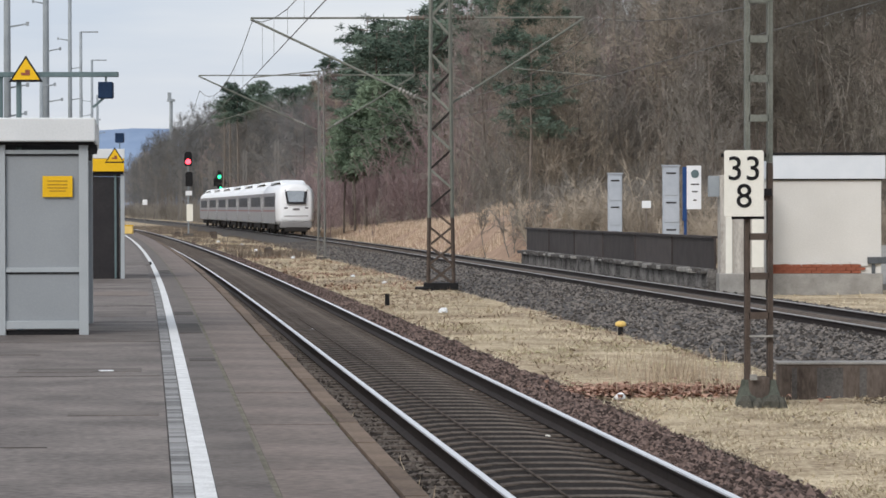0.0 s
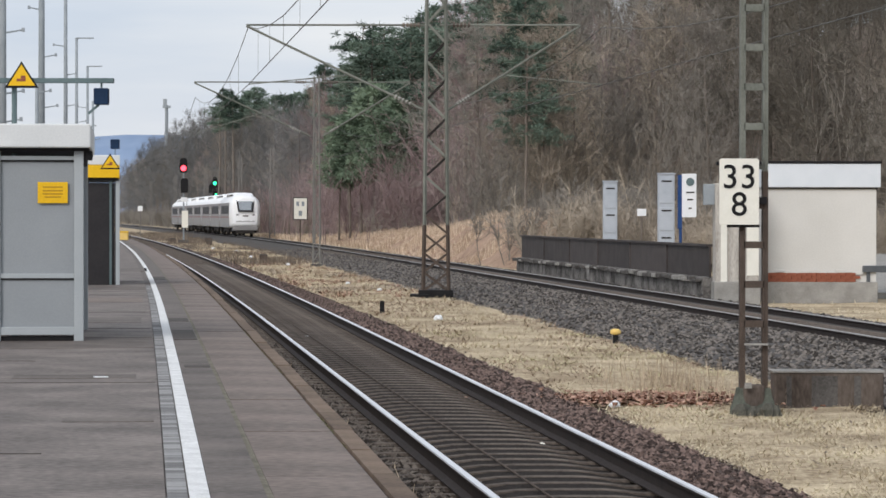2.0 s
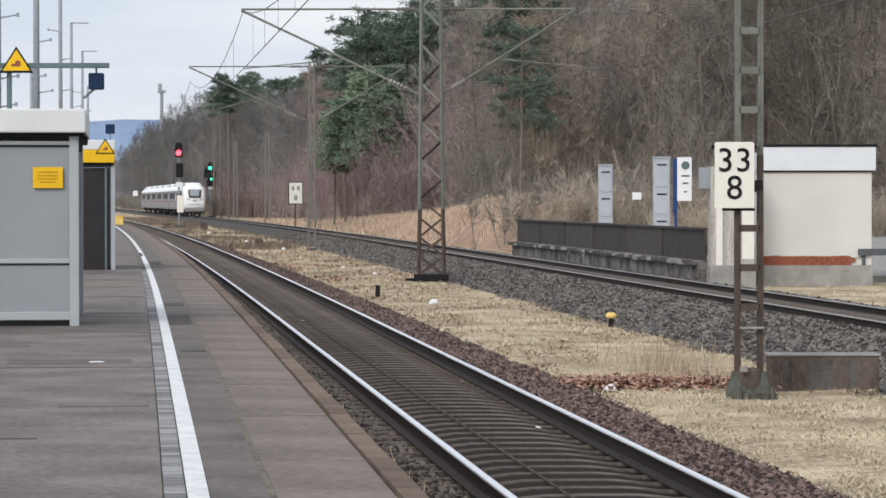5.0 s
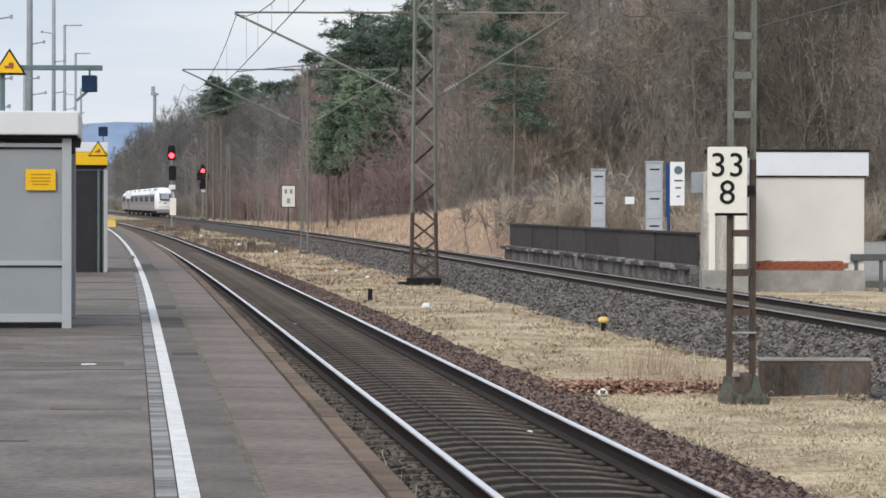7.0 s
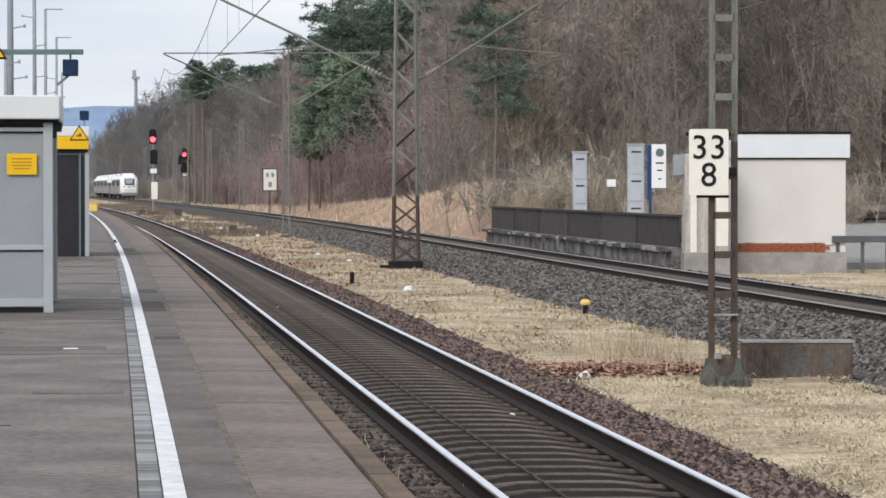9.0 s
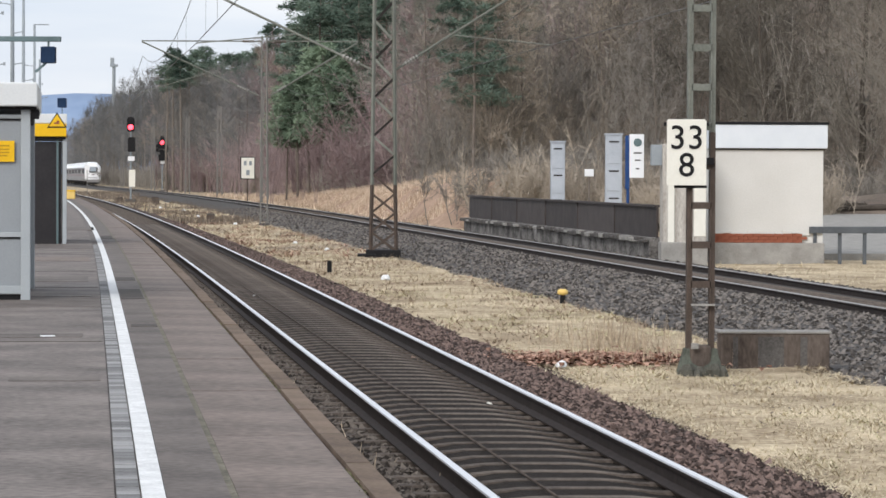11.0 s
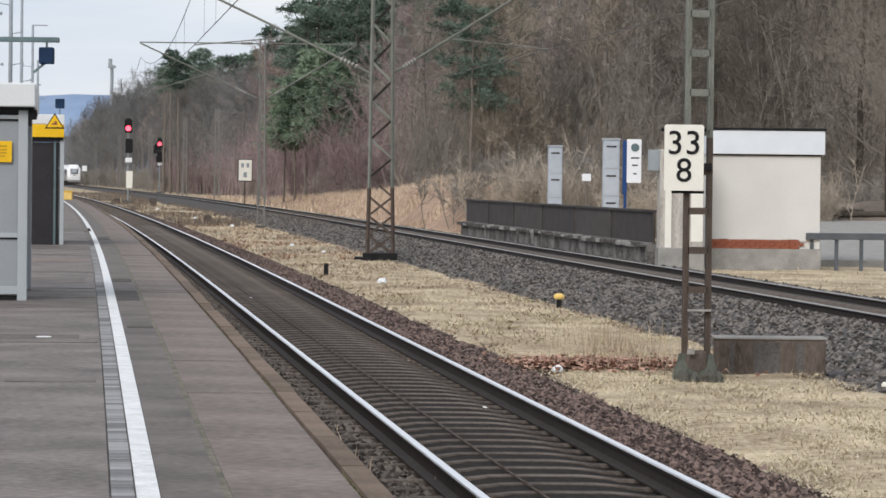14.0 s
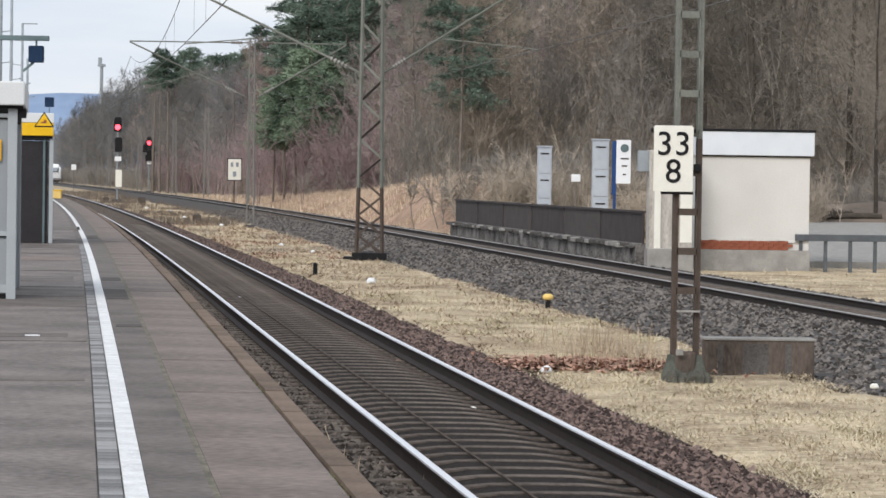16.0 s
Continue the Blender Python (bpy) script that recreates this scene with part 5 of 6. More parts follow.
def brush(seed, twigs, label, height, spread, stems):
    rng = np.random.default_rng(seed)
    levels = ([], [], [])
    for _ in range(stems):
        s = np.array([rng.normal(0, spread), rng.normal(0, spread * 0.6), 0])
        w = np.array([rng.normal(0, 0.22), rng.normal(0, 0.22), 1.0])
        w /= np.linalg.norm(w)
        grow(rng, s, w, height * rng.uniform(0.45, 0.75), 0.026, 0, levels, 0.42, (4,))
    v, f = tubes(levels[0] + levels[1], 3)
    tips = slivers(rng, levels[1], 13, min(0.2 * height, 1.1), 0.012) + slivers(rng, levels[0], 5, min(0.2 * height, 1.2), 0.012)
    f += [(len(v) + i, len(v) + i + 1, len(v) + i + 2) for i in range(0, len(tips), 3)]
    v += tips
    return tagged(new("undergrowth", raw("undergrowth", v, f, twigs)), label, "bush", "bushes along the wood", "stuff")


RNG = np.random.default_rng(11)
SPECIES = [
    bare_tree(1, 18, TWIG_BROWN, "leafless brown deciduous tree at the wood's edge"),
    bare_tree(2, 20, TWIG_BROWN, "tall leafless brown tree in the wood", 0.32, 0.5),
    bare_tree(3, 17, TWIG_RED, "leafless birch with reddish twigs", 0.38, 0.42, bark=BARK_PALE),
    bare_tree(4, 16, TWIG_TAN, "leafless tan-brown tree with spreading twigs", 0.10, 0.62),
    bare_tree(12, 15, TWIG_BROWN, "bushy leafless brown tree branching near the ground", 0.08, 0.58),
    bare_tree(51, 19, TWIG_DARK, "dark leafless oak with heavy crooked limbs", 0.25, 0.6, 16, (5, 5), 7, BARK_DARK, 1.5),
    bare_tree(52, 17, TWIG_DARK, "dark olive-brown leafless tree in the wood", 0.15, 0.55, bark=BARK_DARK),
    bare_tree(53, 20, TWIG_BROWN, "tall pale-stemmed leafless tree in the wood", 0.45, 0.5, 16, bark=BARK_PALE, stout=1.2),
]
PINES = [pine(5, 20, "dark green pine among bare trees", None, 0.56, 26, 0.16, 1.1), pine(6, 17, "dark green pine with a flat broken crown", None, 0.64, 22, 0.2, 1.3)]
PINE_TOPS = [pine(45, 20, "slim pine with a small round dark green crown", None, 0.78, 18, 0.1, 0.75), pine(46, 19, "pine with a flat dark green crown on a bare trunk", None, 0.80, 15, 0.1, 0.9)]
YOUNG = pine(41, 10, "light green bushy young conifer at the wood's edge", NEEDLE_LIGHT, 0.48, 38, 0.12, 1.3)
HAZE_TREE = bare_tree(22, 19, TWIG_HAZE, "leafless tree along the far wood, twigs tinted grey for haze", 0.15, 0.55)
THICKET = [brush(31, TWIG_BROWN, "thicket of brown saplings on the wooded slope", 10.5, 2.2, 16),
           brush(32, TWIG_TAN, "thicket of tan saplings on the wooded slope", 9.0, 2.2, 16),
           brush(33, TWIG_RED, "thicket of reddish birch saplings on the slope", 11.0, 1.9, 14),
           brush(34, TWIG_DARK, "thicket of dark olive-brown saplings on the slope", 10.0, 2.2, 16)]
BRUSH = [brush(7, TWIG_RED, "thicket of reddish leafless shrubs", 5.8, 1.9, 26),
         brush(8, TWIG_BROWN, "thicket of brown leafless shrubs", 3.6, 1.8, 26),
         brush(9, TWIG_TAN, "thicket of tan shrubs and dry stalks", 3.0, 1.6, 26)]
first = {}


def skyline_fit(bearing):
    """How steeply tree tops may rise over the eye, by the bearing from the platform, fitted to the skyline in the
    camera's view: low along the line, high by the road.
    """
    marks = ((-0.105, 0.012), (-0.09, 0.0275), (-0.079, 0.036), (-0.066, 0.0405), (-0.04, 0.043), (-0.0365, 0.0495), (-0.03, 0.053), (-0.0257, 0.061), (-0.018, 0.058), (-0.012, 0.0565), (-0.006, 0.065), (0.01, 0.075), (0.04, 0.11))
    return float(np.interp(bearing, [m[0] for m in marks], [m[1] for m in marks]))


TALL = {}


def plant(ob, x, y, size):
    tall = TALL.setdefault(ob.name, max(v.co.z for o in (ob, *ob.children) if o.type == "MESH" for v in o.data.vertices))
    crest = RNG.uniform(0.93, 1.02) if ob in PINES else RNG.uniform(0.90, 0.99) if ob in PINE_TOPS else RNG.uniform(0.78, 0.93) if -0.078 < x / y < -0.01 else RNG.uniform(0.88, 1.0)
    # Size is capped so the top fits the skyline seen from the camera.
    size = min(size, (EYE[2] + skyline_fit(x / y) * y * crest - ground_z(x, y)) / tall)
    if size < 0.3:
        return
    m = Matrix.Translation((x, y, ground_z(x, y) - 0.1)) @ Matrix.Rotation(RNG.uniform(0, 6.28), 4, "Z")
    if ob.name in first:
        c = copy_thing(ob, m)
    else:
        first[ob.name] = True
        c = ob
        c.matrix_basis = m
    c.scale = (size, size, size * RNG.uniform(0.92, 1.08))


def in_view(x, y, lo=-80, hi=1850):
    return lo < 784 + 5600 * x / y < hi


# rows of trees behind one another along the right of the line
for depth, step in ((3, 7.0), (10, 7.0), (18, 8.0), (28, 9.0), (40, 11.0), (54, 16.0)):
    y = 152.0
    while y < 1000:
        yy = y + RNG.uniform(-3, 3)
        u = woods_edge(yy) + depth + RNG.uniform(-3, 3)
        x = far_x(yy) + u
        if in_view(x, yy):
            sx = 784 + 5600 * x / yy
            if (570 < sx < 800 and yy < 300 and depth < 25) or (700 < sx < 812 and yy < 262):
                y += step
                continue
            pines = 0.75 if 560 < sx < 790 else 0.6 if 890 < sx < 1000 else 0.3 if 330 < sx < 560 else 0.0
            if depth >= (10 if sx > 540 else 18) and RNG.uniform() < pines:
                plant(PINES[int(RNG.integers(0, 2))], x, yy, RNG.uniform(0.85, 1.15))
            else:
                k = int(RNG.choice([5, 6, 6, 4, 7, 5] if sx > 1250 else [0, 6, 4, 7, 3] if sx > 1160 else [2, 2, 0] if 715 < sx < 905 else [0, 1, 2, 3, 4, 3, 0]))
                plant(HAZE_TREE if sx < 560 and RNG.uniform() < 0.6 else SPECIES[k], x, yy, RNG.uniform(0.78, 1.1))
        y += step * (1 + max(0, y - 250) / 130)
# a stand of pines in front, and a second farther back to the side, placed by picture column to fit the view
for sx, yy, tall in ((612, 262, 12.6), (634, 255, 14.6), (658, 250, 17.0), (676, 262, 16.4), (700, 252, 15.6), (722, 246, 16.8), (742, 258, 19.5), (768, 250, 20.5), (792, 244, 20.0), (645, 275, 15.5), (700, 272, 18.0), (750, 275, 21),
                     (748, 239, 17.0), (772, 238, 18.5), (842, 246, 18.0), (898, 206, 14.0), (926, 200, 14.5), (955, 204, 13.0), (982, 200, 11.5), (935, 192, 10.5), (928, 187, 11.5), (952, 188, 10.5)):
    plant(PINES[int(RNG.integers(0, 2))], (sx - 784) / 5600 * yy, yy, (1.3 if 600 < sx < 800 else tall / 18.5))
# young conifers below them, and pines that top the wood along the line, also placed by picture column
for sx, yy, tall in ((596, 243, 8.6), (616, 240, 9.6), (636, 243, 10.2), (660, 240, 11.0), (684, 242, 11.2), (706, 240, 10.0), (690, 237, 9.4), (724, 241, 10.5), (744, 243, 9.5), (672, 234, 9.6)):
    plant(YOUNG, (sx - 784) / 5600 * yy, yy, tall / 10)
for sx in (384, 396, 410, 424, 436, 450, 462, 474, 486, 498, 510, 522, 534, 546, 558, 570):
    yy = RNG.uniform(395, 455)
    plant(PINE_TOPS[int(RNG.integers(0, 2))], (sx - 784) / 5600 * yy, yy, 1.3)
for k in range(22):
    yy, sx = RNG.uniform(300, 390), RNG.uniform(330, 560)
    if (sx - 784) / 5600 * yy > far_x(yy) + woods_edge(yy):
        plant(HAZE_TREE if k % 2 else SPECIES[2 * (k % 3)], (sx - 784) / 5600 * yy, yy, RNG.uniform(0.8, 1.1))
# farther trees beside the line
for k in range(46):
    yy = 385 + 13 * k + RNG.uniform(-5, 5)
    plant(HAZE_TREE if RNG.uniform() < 0.75 else SPECIES[int(RNG.choice([0, 4, 1]))], far_x(yy) + RNG.uniform(5, 12), yy, RNG.uniform(0.92, 1.12) * (0.8 if yy > 700 else 1))
# saplings that fill the slope
for k in range(150):
    yy = RNG.uniform(158, 300)
    sx = RNG.uniform(800, 1780)
    x = (sx - 784) / 5600 * yy
    if x - far_x(yy) > woods_edge(yy) + 2:
        plant(THICKET[2] if 790 < sx < 905 else THICKET[int(RNG.choice([3, 3, 3, 0] if sx > 1180 else [0, 1, 1, 2] if sx > 1000 else [0, 0, 1, 2, 2]))], x, yy, RNG.uniform(0.7, 1.1))
for k in range(46):
    yy, sx = RNG.uniform(186, 216), RNG.uniform(860, 1130)
    plant(THICKET[int(RNG.choice([0, 1, 0]))], (sx - 784) / 5600 * yy, yy, RNG.uniform(0.55, 0.9))
for k in range(34):
    yy = 430 + 15 * k
    plant(BRUSH[1], far_x(yy) + RNG.uniform(5, 10), yy, RNG.uniform(0.9, 1.3))
# brush at the wood's foot
y = 150.0
while y < 520:
    for k in range(2):
        yy = y + RNG.uniform(-2, 2)
        x = far_x(yy) + woods_edge(yy) + RNG.uniform(-1.5, 4) + 3 * k + (2.2 if yy > 195 else 0)
        sx = 784 + 5600 * x / yy
        if in_view(x, yy):
            kind = BRUSH[0] if 420 < sx < 790 and RNG.uniform() < 0.8 else BRUSH[int(RNG.choice([1, 1, 2]))]
            plant(kind, x, yy, RNG.uniform(0.95, 1.3) if kind is BRUSH[0] else RNG.uniform(0.8, 1.15))
    y += 3.6 * (1 + max(0, y - 220) / 200)
for y, u in ((118, 9.5), (124, 12), (131, 10.5), (136, 15), (143, 12), (147, 19), (128, 17), (139, 22), (146, 27)):
    plant(BRUSH[2] if y < 135 else BRUSH[1], far_x(y) + u, y, RNG.uniform(0.7, 1.0))
for k in range(30):
    yy, sx = RNG.uniform(123, 138), RNG.uniform(1000, 1290)
    plant(BRUSH[int(RNG.choice([2, 2, 1]))], (sx - 784) / 5600 * yy, yy, RNG.uniform(0.75, 1.15))
plant(SPECIES[3], 30.5, 170, 0.55)
plant(SPECIES[6], 20.6, 131.0, 0.75)


# ---- grasses, reeds, leaves ----
def blades(name, label, mat, places, rng, lo, hi, width, lean, flat=False):
    """Thin blades at the given places: (x, y, z, scale)."""
    n = len(places)
    p = np.array(places)
    h = rng.uniform(lo, hi, n) * p[:, 3]
    az = rng.uniform(0, 2 * math.pi, n)
    ln = np.clip(rng.normal(lean, 0.25, n), 0.2, 1.5) if flat else np.abs(rng.normal(0, lean, n))
    tip = np.stack([np.cos(az) * np.sin(ln), np.sin(az) * np.sin(ln), np.cos(ln)], 1) * h[:, None]
    side = np.stack([-np.sin(az), np.cos(az), np.zeros(n)], 1) * (width * p[:, 3:4])
    v = np.empty((n, 3, 3))
    v[:, 0], v[:, 1], v[:, 2] = p[:, :3] - side, p[:, :3] + side, p[:, :3] + tip
    f = np.arange(3 * n).reshape(n, 3)
    me = raw(name, v.reshape(-1, 3).tolist(), f.tolist(), mat)
    return tagged(new(name, me), label, "grass", kind="stuff")


def scatter(rng, n, y0, y1, u_of, line):
    out = []
    for _ in range(n):
        y = y0 * (y1 / y0) ** rng.uniform()
        q = on(line, y, u_of(y, rng))
        out.append((q.x, q.y, ground_z(q.x, q.y) - 0.01, (max(y, 30) / 35) ** 0.6))
    return out


rg = np.random.default_rng(21)
mid = scatter(rg, 150000, 19, 240, lambda y, r: r.uniform(1.93 + 0.12 * math.sin(y) + 0.06 * math.sin(2.7 * y), far_x(y) - near_x(y) - 3.7), near_x)
mid = [(x, y, z, s * (0.75 + 0.9 * max(0, noise.noise((x * 0.8, y * 0.5, 9))))) for x, y, z, s in mid if noise.noise((x * 0.50, y * 0.26, 1)) + 0.5 * noise.noise((x * 2.1, y * 1.1, 4)) > -0.20]
mid += [(x, y, z, s) for x, y, z, s in scatter(rg, 55000, 18, 36, lambda y, r: r.uniform(1.95, min(8.5, far_x(y) - near_x(y) - 3.7)), near_x)]
blades("grass", "matted dry straw-coloured grass between the tracks", GRASS_DRY, mid, rg, 0.035, 0.125, 0.0062, 1.36, True)
green = [(x, y, z, s) for x, y, z, s in scatter(rg, 42000, 19, 60, lambda y, r: r.uniform(2.3, far_x(y) - near_x(y) - 3.7), near_x) if noise.noise((x * 0.5, y * 0.3, 14)) + 0.4 * noise.noise((x * 1.7, y * 0.9, 15)) > 0.06]
blades("grass", "faded green grass showing through the straw", GRASS_GREEN, green, rg, 0.03, 0.10, 0.007, 1.3, True)
edge = scatter(rg, 9000, 60, 230, lambda y, r: r.uniform(2.6, 2.6 + 0.6 * (woods_edge(y) - 2)), far_x)
edge += [(x, y, ground_z(x, y), 0.95) for x, y in zip(rg.uniform(7.5, 16, 5000), rg.uniform(60, 80, 5000)) if x > far_x(y) + 2.3]
blades("grass", "dry tussock grass beside the main track", GRASS_DRY, edge, rg, 0.04, 0.13, 0.009, 1.25, True)
tall = [(x, y, GROUND_Z, 1.0) for x, y in zip(rg.normal(2.9, 0.5, 900), rg.normal(41.0, 2.0, 900))]
tall += [(x, y, GROUND_Z, 1.0) for x, y in zip(rg.normal(3.0, 0.5, 350), rg.normal(37.4, 0.5, 350))]
blades("grass", "tall bleached grass stalks in front of the mast", GRASS_TALL, tall[::2], rg, 0.10, 0.40, 0.006, 0.38)
reeds = []
for _ in range(56000):
    t, u = 131 * 2 ** rg.uniform(), rg.uniform(3.0, 9.5)
    e = float(np.interp(u, (2.9, 3.4, 4.1, 5.0, 6.0, 7.2, 8.6, 10.5), (0, 0.12, 0.42, 0.78, 0.97, 1.0, 0.8, 0.0)))
    q = on(far_x, t, u, GROUND_Z - 0.08 + e * bank_fall(t) * 2.3)
    if noise.noise((u * 0.35, t * 0.16, 3)) + 0.25 * (u - 5) / 4 > (0.08 if t < 150 and u < 4.5 else -0.22):
        reeds.append((q.x, q.y, q.z, 0.8 + 0.5 * max(0, noise.noise((u * 0.3, t * 0.2, 11)))))
blades("reeds", "golden dry grass on the earth bank", REED, reeds, rg, 0.15, 0.62, 0.014, 0.65)
low = scatter(rg, 17000, 140, 330, lambda y, r: r.uniform(2.8, woods_edge(y) + 2), far_x)
blades("grass", "pale dry grass at the foot of the wood", REED, low, rg, 0.03, 0.15, 0.016, 0.8)
lv, lf = [], []
for k in range(2300):
    x, y = (rg.normal(2.5, 0.62), rg.normal(37.5, 0.4)) if k < 1800 else (rg.normal(2.3, 0.9), rg.normal(37.2, 0.7))
    s, a = rg.uniform(0.02, 0.05), rg.uniform(0, 6.28)
    z = GROUND_Z + rg.uniform(0.01, 0.09)
    b = len(lv)
    t1, t2 = rg.uniform(-0.03, 0.03), rg.uniform(-0.03, 0.03)
    lv += [(x + s * math.cos(a + k * 1.571) * (1.5 if k % 2 else 1), y + s * math.sin(a + k * 1.571) * (1.5 if k % 2 else 1), z + (t1 if k % 2 else t2)) for k in range(4)]
    lf.append((b, b + 1, b + 2, b + 3))
bits = [(x, y, z + 0.03, 1.0) for x, y, z, s in scatter(rg, 420, 19, 40, lambda y, r: r.uniform(2.0, 6.8), near_x)]
blades("dead_leaves", "scattered brown leaves lying in the short grass", LITTER, bits, rg, 0.03, 0.07, 0.016, 1.4, True)
tagged(new("fallen_leaves", raw("fallen_leaves", lv, lf, LEAF_RED)), "drift of fallen red-brown leaves in the grass", "leaves", kind="stuff")


# ---- loose ballast stones ----
def stones(name, label, mat, spots, rng):
    base = np.array([(1, 0, 0), (-1, 0, 0), (0, 1, 0), (0, -1, 0), (0, 0, 1), (0, 0, -1)], float)
    tri = np.array([(0, 2, 4), (2, 1, 4), (1, 3, 4), (3, 0, 4), (2, 0, 5), (1, 2, 5), (3, 1, 5), (0, 3, 5)])
    p = np.array(spots)
    n = len(p)
    v = base[None] * rng.uniform(0.6, 1.3, (n, 6, 1)) + rng.normal(0, 0.22, (n, 6, 3))
    a = rng.uniform(0, 6.28, n)
    c, s = np.cos(a)[:, None], np.sin(a)[:, None]
    x = v[:, :, 0] * c - v[:, :, 1] * s
    y = v[:, :, 0] * s + v[:, :, 1] * c
    v = np.stack([x, y, v[:, :, 2] * 0.75], 2) * p[:, None, 3:4] + p[:, None, :3]
    f = (tri[None] + (np.arange(n) * 6)[:, None, None]).reshape(-1, 3)
    tagged(new(name, raw(name, v.reshape(-1, 3).tolist(), f.tolist(), mat)), label, "ballast", kind="stuff")


def bed_z(u, prof):
    for (a, za), (b, zb) in zip(prof, prof[1:]):
        if a <= u <= b:
            return za + (zb - za) * (u - a) / (b - a)
    return prof[-1][1]


spots = []
for _ in range(17000):
    y = 17 * (150 / 17) ** rg.uniform()
    k = rg.uniform()
    u = min(rg.uniform(0.85, 2.12), rg.uniform(0.9, 2.4))
    q = on(near_x, y, u, bed_z(u, SHOULDER))
    spots.append((q.x, q.y, q.z + 0.006, rg.uniform(0.014, 0.034) * (1.5 if k < 0.12 else 1.0)))
stones("ballast_stones", "loose rusty brown ballast stones", STONE_BROWN, spots, rg)
spots = []
for _ in range(13000):
    y = 15 * (120 / 15) ** rg.uniform()
    u = rg.uniform(-1.72, -0.86)
    q = on(near_x, y, u, -0.556)
    spots.append((q.x, q.y, q.z, rg.uniform(0.014, 0.042)))
stones("ballast_stones", "dusty grey-brown stones below the platform edge", STONE_DULL, spots, rg)
spots = []
for _ in range(20000):
    y = 30 * (200 / 30) ** rg.uniform()
    u = rg.uniform(-4.2, -0.85) if rg.uniform() < 0.85 else rg.uniform(0.9, 2.4)
    q = on(far_x, y, u, bed_z(u, [(-4.3, -0.70), (-4.1, -0.70), (-3.3, -0.60), (-1.8, -0.50), (1.8, -0.50), (2.5, -0.62)]))
    spots.append((q.x, q.y, q.z + 0.005, rg.uniform(0.025, 0.055)))
stones("ballast_stones", "loose grey crushed ballast stones", STONE_GREY, spots, rg)


# ---- pieces: sleepers, coping stones, slabs, pavers ----
def sleeper_mesh(mat):
    """A pressed steel sleeper: rounded across, raised in the middle, with low seats under the rails."""
    top = ((1.3, -0.05), (1.05, 0.0), (0.69, 0.0), (0.60, 0.0), (0.48, 0.016), (0.33, 0.030), (0.0, 0.034),
           (-0.33, 0.030), (-0.48, 0.016), (-0.60, 0.0), (-0.69, 0.0), (-1.05, 0.0), (-1.3, -0.05))
    return Shape().loft([[(-1.3, y, -0.21), (1.3, y, -0.21)] + [(x, y, z - drop) for x, z in top]
                         for y, drop in ((-0.085, 0.12), (-0.073, 0.006), (0.0, 0.0), (0.073, 0.006), (0.085, 0.12))]).mesh("sleeper", mat)


def lay_sleepers(line, owner, y0, count, rest_to, mat, top):
    me = sleeper_mesh(mat)
    y = y0
    for _ in range(count):
        q = on(line, y, 0, top)
        part("sleeper", me, mat, owner, at=pose(q.x, q.y, q.z, 0, 0, heading(line, y)))
        y += 0.6
    s = Shape()
    while y < rest_to:
        q0, q1 = on(line, y, -1.3, top - 0.068), on(line, y, 1.3, top - 0.068)
        s.bar(q0, q1, 0.20, 0.2)
        y += 0.6
    tagged(part("sleepers", s, mat, owner, "far sleepers"), kind="stuff")


lay_sleepers(near_x, track_near, 14.0, 200, 420, SLEEPER, RAIL_TOP - 0.165)
lay_sleepers(far_x, track_far, 40.0, 180, 200, SLEEPER, RAIL_TOP - 0.13)

cop = Shape().box(0, 0, -0.065, 0.135, 1.985, 0.13).mesh("coping_stone", COPING, 0.0)
slab = Shape().box(0, 0, -0.06, 0.635, 3.992, 0.10).mesh("slab", SLAB, 0.0)
for i in range(75):
    y = 8.5 + 2 * i
    q = on(plat_x, y, -1.763, 0.004)
    part("coping_stone", cop, COPING, platform, at=pose(q.x + RNG.normal(0, 0.004), q.y, q.z + RNG.normal(0, 0.003), 0, 0, heading(plat_x, y) + RNG.normal(0, 0.15)))
    if i % 2:
        continue
    q = on(plat_x, y + 1, -2.17, 0.002)
    part("slab", slab, SLAB, platform, at=pose(q.x, q.y, q.z + RNG.normal(0, 0.002), 0, 0, heading(plat_x, y)))
paver = Shape().box(0, 0, -0.03, 0.115, 0.19, 0.06).mesh("paver", PAVER, 0.0)
for i in range(290):
    y = 14 + 0.2 * i
    q = on(plat_x, y, -3.032, 0.001)
    part("paver", paver, PAVER, platform, at=pose(q.x, q.y, q.z + RNG.normal(0, 0.0015), 0, 0, heading(plat_x, y)))


heaps = [(x, y, z, 1.0) for x, y, z, s in scatter(rg, 14000, 92, 235, lambda y, r: r.uniform(2.2, far_x(y) - near_x(y) - 3.4), near_x) if noise.noise((x * 0.45, y * 0.07, 2)) > 0.05]
blades("dead_stalks", "heaps of dead brown stalks between the tracks", TWIG_TAN, heaps, rg, 0.08, 0.26, 0.018, 1.2, True)
heaps = [(x, y, z, 1.0) for x, y, z, s in scatter(rg, 14000, 85, 215, lambda y, r: r.uniform(2.0, 5.2), near_x) if noise.noise((x * 0.5, y * 0.08, 8)) > 0.02]
blades("dead_stalks", "reddish dead leaves and stalks beside the track", LEAF_RED, heaps, rg, 0.06, 0.2, 0.03, 1.35, True)
heaps = [(x, y, z, 1.0) for x, y, z, s in scatter(rg, 16000, 140, 400, lambda y, r: r.uniform(1.9, max(2.4, far_x(y) - near_x(y) - 2.2)), near_x) if noise.noise((x * 0.3, y * 0.07, 5)) > -0.12]
blades("dead_stalks", "low dark brown scrub between the tracks", LITTER, heaps, rg, 0.1, 0.35, 0.03, 0.9)
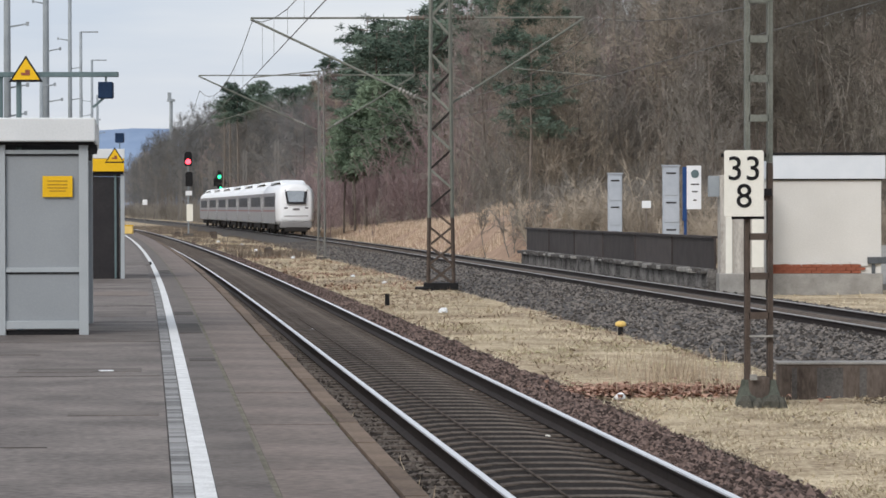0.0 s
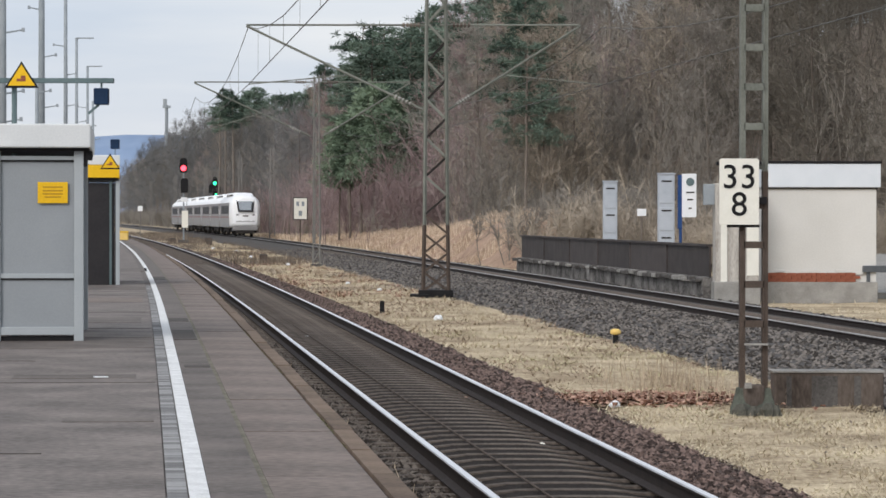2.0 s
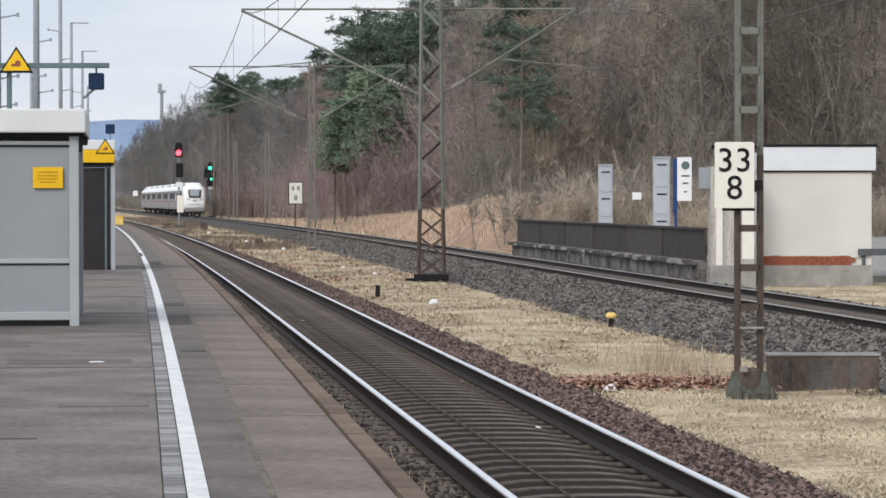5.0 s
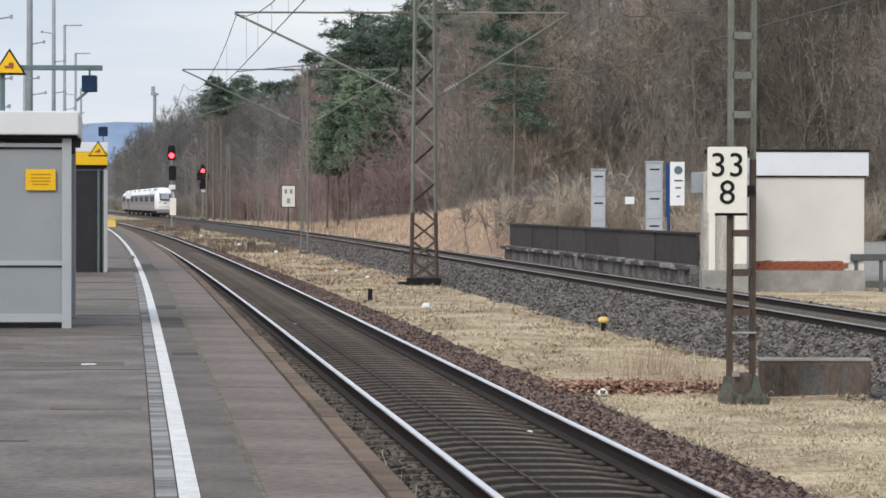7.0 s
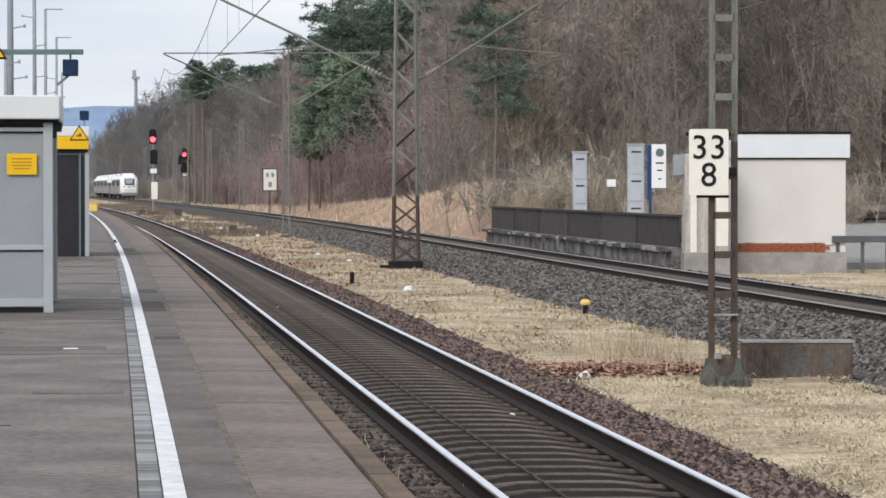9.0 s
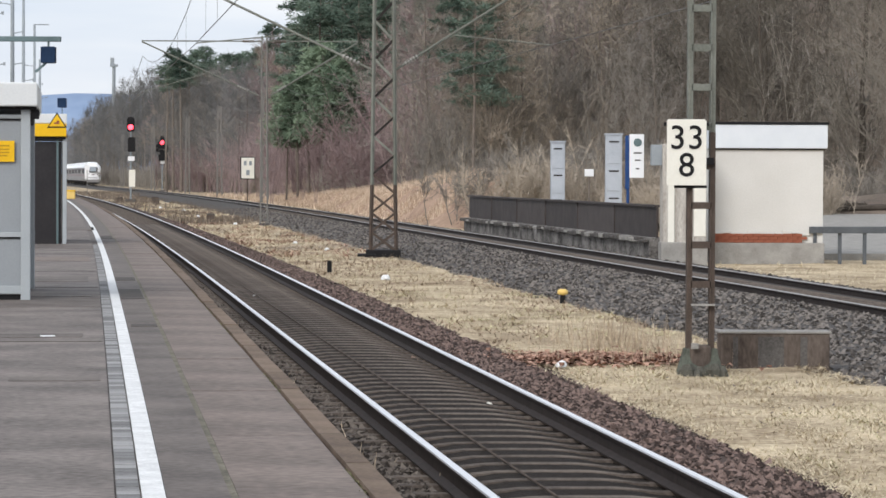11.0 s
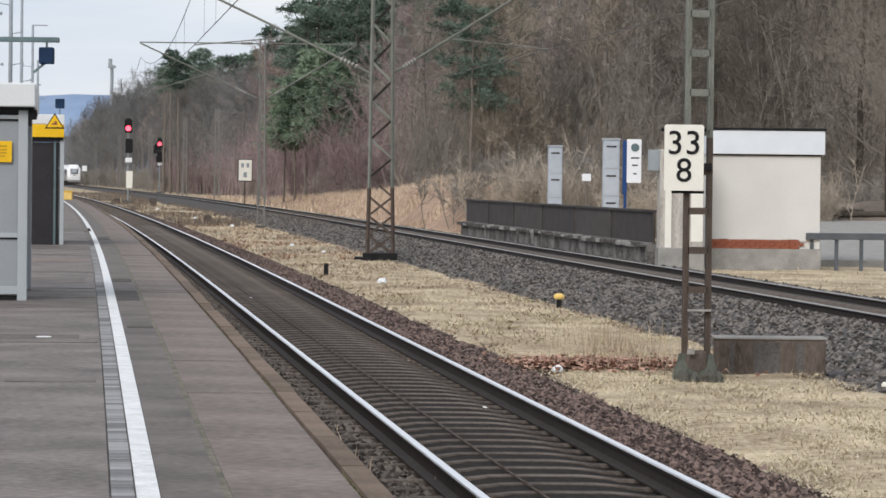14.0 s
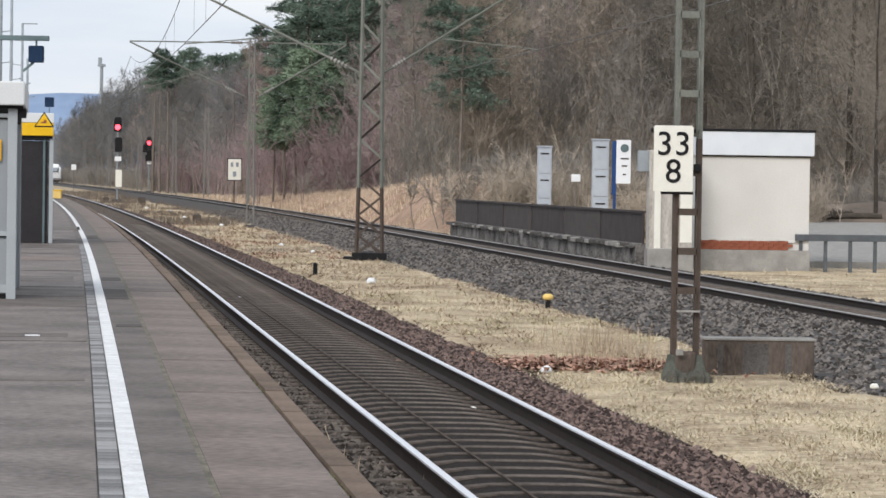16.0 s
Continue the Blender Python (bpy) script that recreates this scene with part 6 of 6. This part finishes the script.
heaps = [(x, y, z, 1.0) for x, y, z, s in scatter(rg, 5000, 34, 90, lambda y, r: 2.15 + abs(r.normal(0, 0.55)), near_x) if noise.noise((x * 0.7, y * 0.2, 18)) > 0.0]
blades("dead_stalks", "brown leaves along the edge of the ballast", LEAF_RED, heaps[::2], rg, 0.03, 0.08, 0.016, 1.5, True)
flat_brown = [(x, y, z, s) for x, y, z, s in scatter(rg, 46000, 38, 190, lambda y, r: r.uniform(2.1, far_x(y) - near_x(y) - 3.6), near_x) if noise.noise((x * 0.50, y * 0.26, 1)) + 0.5 * noise.noise((x * 2.1, y * 1.1, 4)) < -0.02]
blades("grass", "brown flattened grass in patches between the tracks", GRASS_BROWN, flat_brown, rg, 0.04, 0.12, 0.010, 1.38, True)
moss = scatter(rg, 5000, 16, 70, lambda y, r: -1.845 + r.normal(0, 0.018), plat_x)
blades("weeds", "moss and short weeds in the joint of the platform edge", MOSS_GREEN, [(x, y, -0.02, 0.35) for x, y, z, s in moss if noise.noise((x * 0.8, y * 0.4, 30)) > 0.0], rg, 0.04, 0.09, 0.014, 1.25, True)
# a cable along the middle of the track, weeds under the platform edge
ring6 = [(-0.19 + 0.007 * math.cos(k * math.pi / 3), RAIL_TOP - 0.124 + 0.009 * math.sin(k * math.pi / 3)) for k in range(6)]
cable = sweep(near_x, ring6, steps(14, 60, 1.5))
solid("track_cable", cable, TROUGH, "thin brown cable lying on the sleepers", "cable")
weeds = scatter(rg, 9000, 17, 130, lambda y, r: -1.62 + 0.35 * abs(r.normal(0, 0.5)), near_x)
blades("weeds", "dry weeds under the platform edge", GRASS_TALL, [(x, y, -0.55, s) for x, y, z, s in weeds if noise.noise((x * 0.9, y * 0.45, 3)) > -0.05], rg, 0.04, 0.20, 0.007, 0.7)


# ---- what moves ----
def motions():
    # the train runs away, first a little faster
    for i, c in enumerate(train):
        rows = []
        for k in range(17):
            y = (358.2 + 28.8 * (k - 4) if k > 4 else 358.2 + 31.0 * (k - 4)) + 9.65 + COACH * i
            rows.append((float(k), pose(far_x(y), y, RAIL_TOP, 0, 0, heading(far_x, y))))
        walk(c, rows)
    # the signal's added lens disc turns from green to red
    d = (0, -0.04, KZ - 0.50)
    e = (0.15, -0.18, KZ - 1.75)
    walk(lower, [(0.0, pose(*e)), (5.0, pose(*e)), (5.2, pose(*e, 0, -45, 0)), (5.4, pose(*e, 0, -90, 0)), (6.5, pose(*e, 0, -90, 0)), (6.6, pose(*e, 0, -150, 0)), (6.7, pose(*e, 0, -215, 0)), (16.0, pose(*e, 0, -215, 0))])
    walk(turner, [(0.0, pose(*d)), (5.0, pose(*d)), (5.2, pose(*d, 0, -45, 0)), (5.4, pose(*d, 0, -90, 0)), (16.0, pose(*d, 0, -90, 0))])


motions()
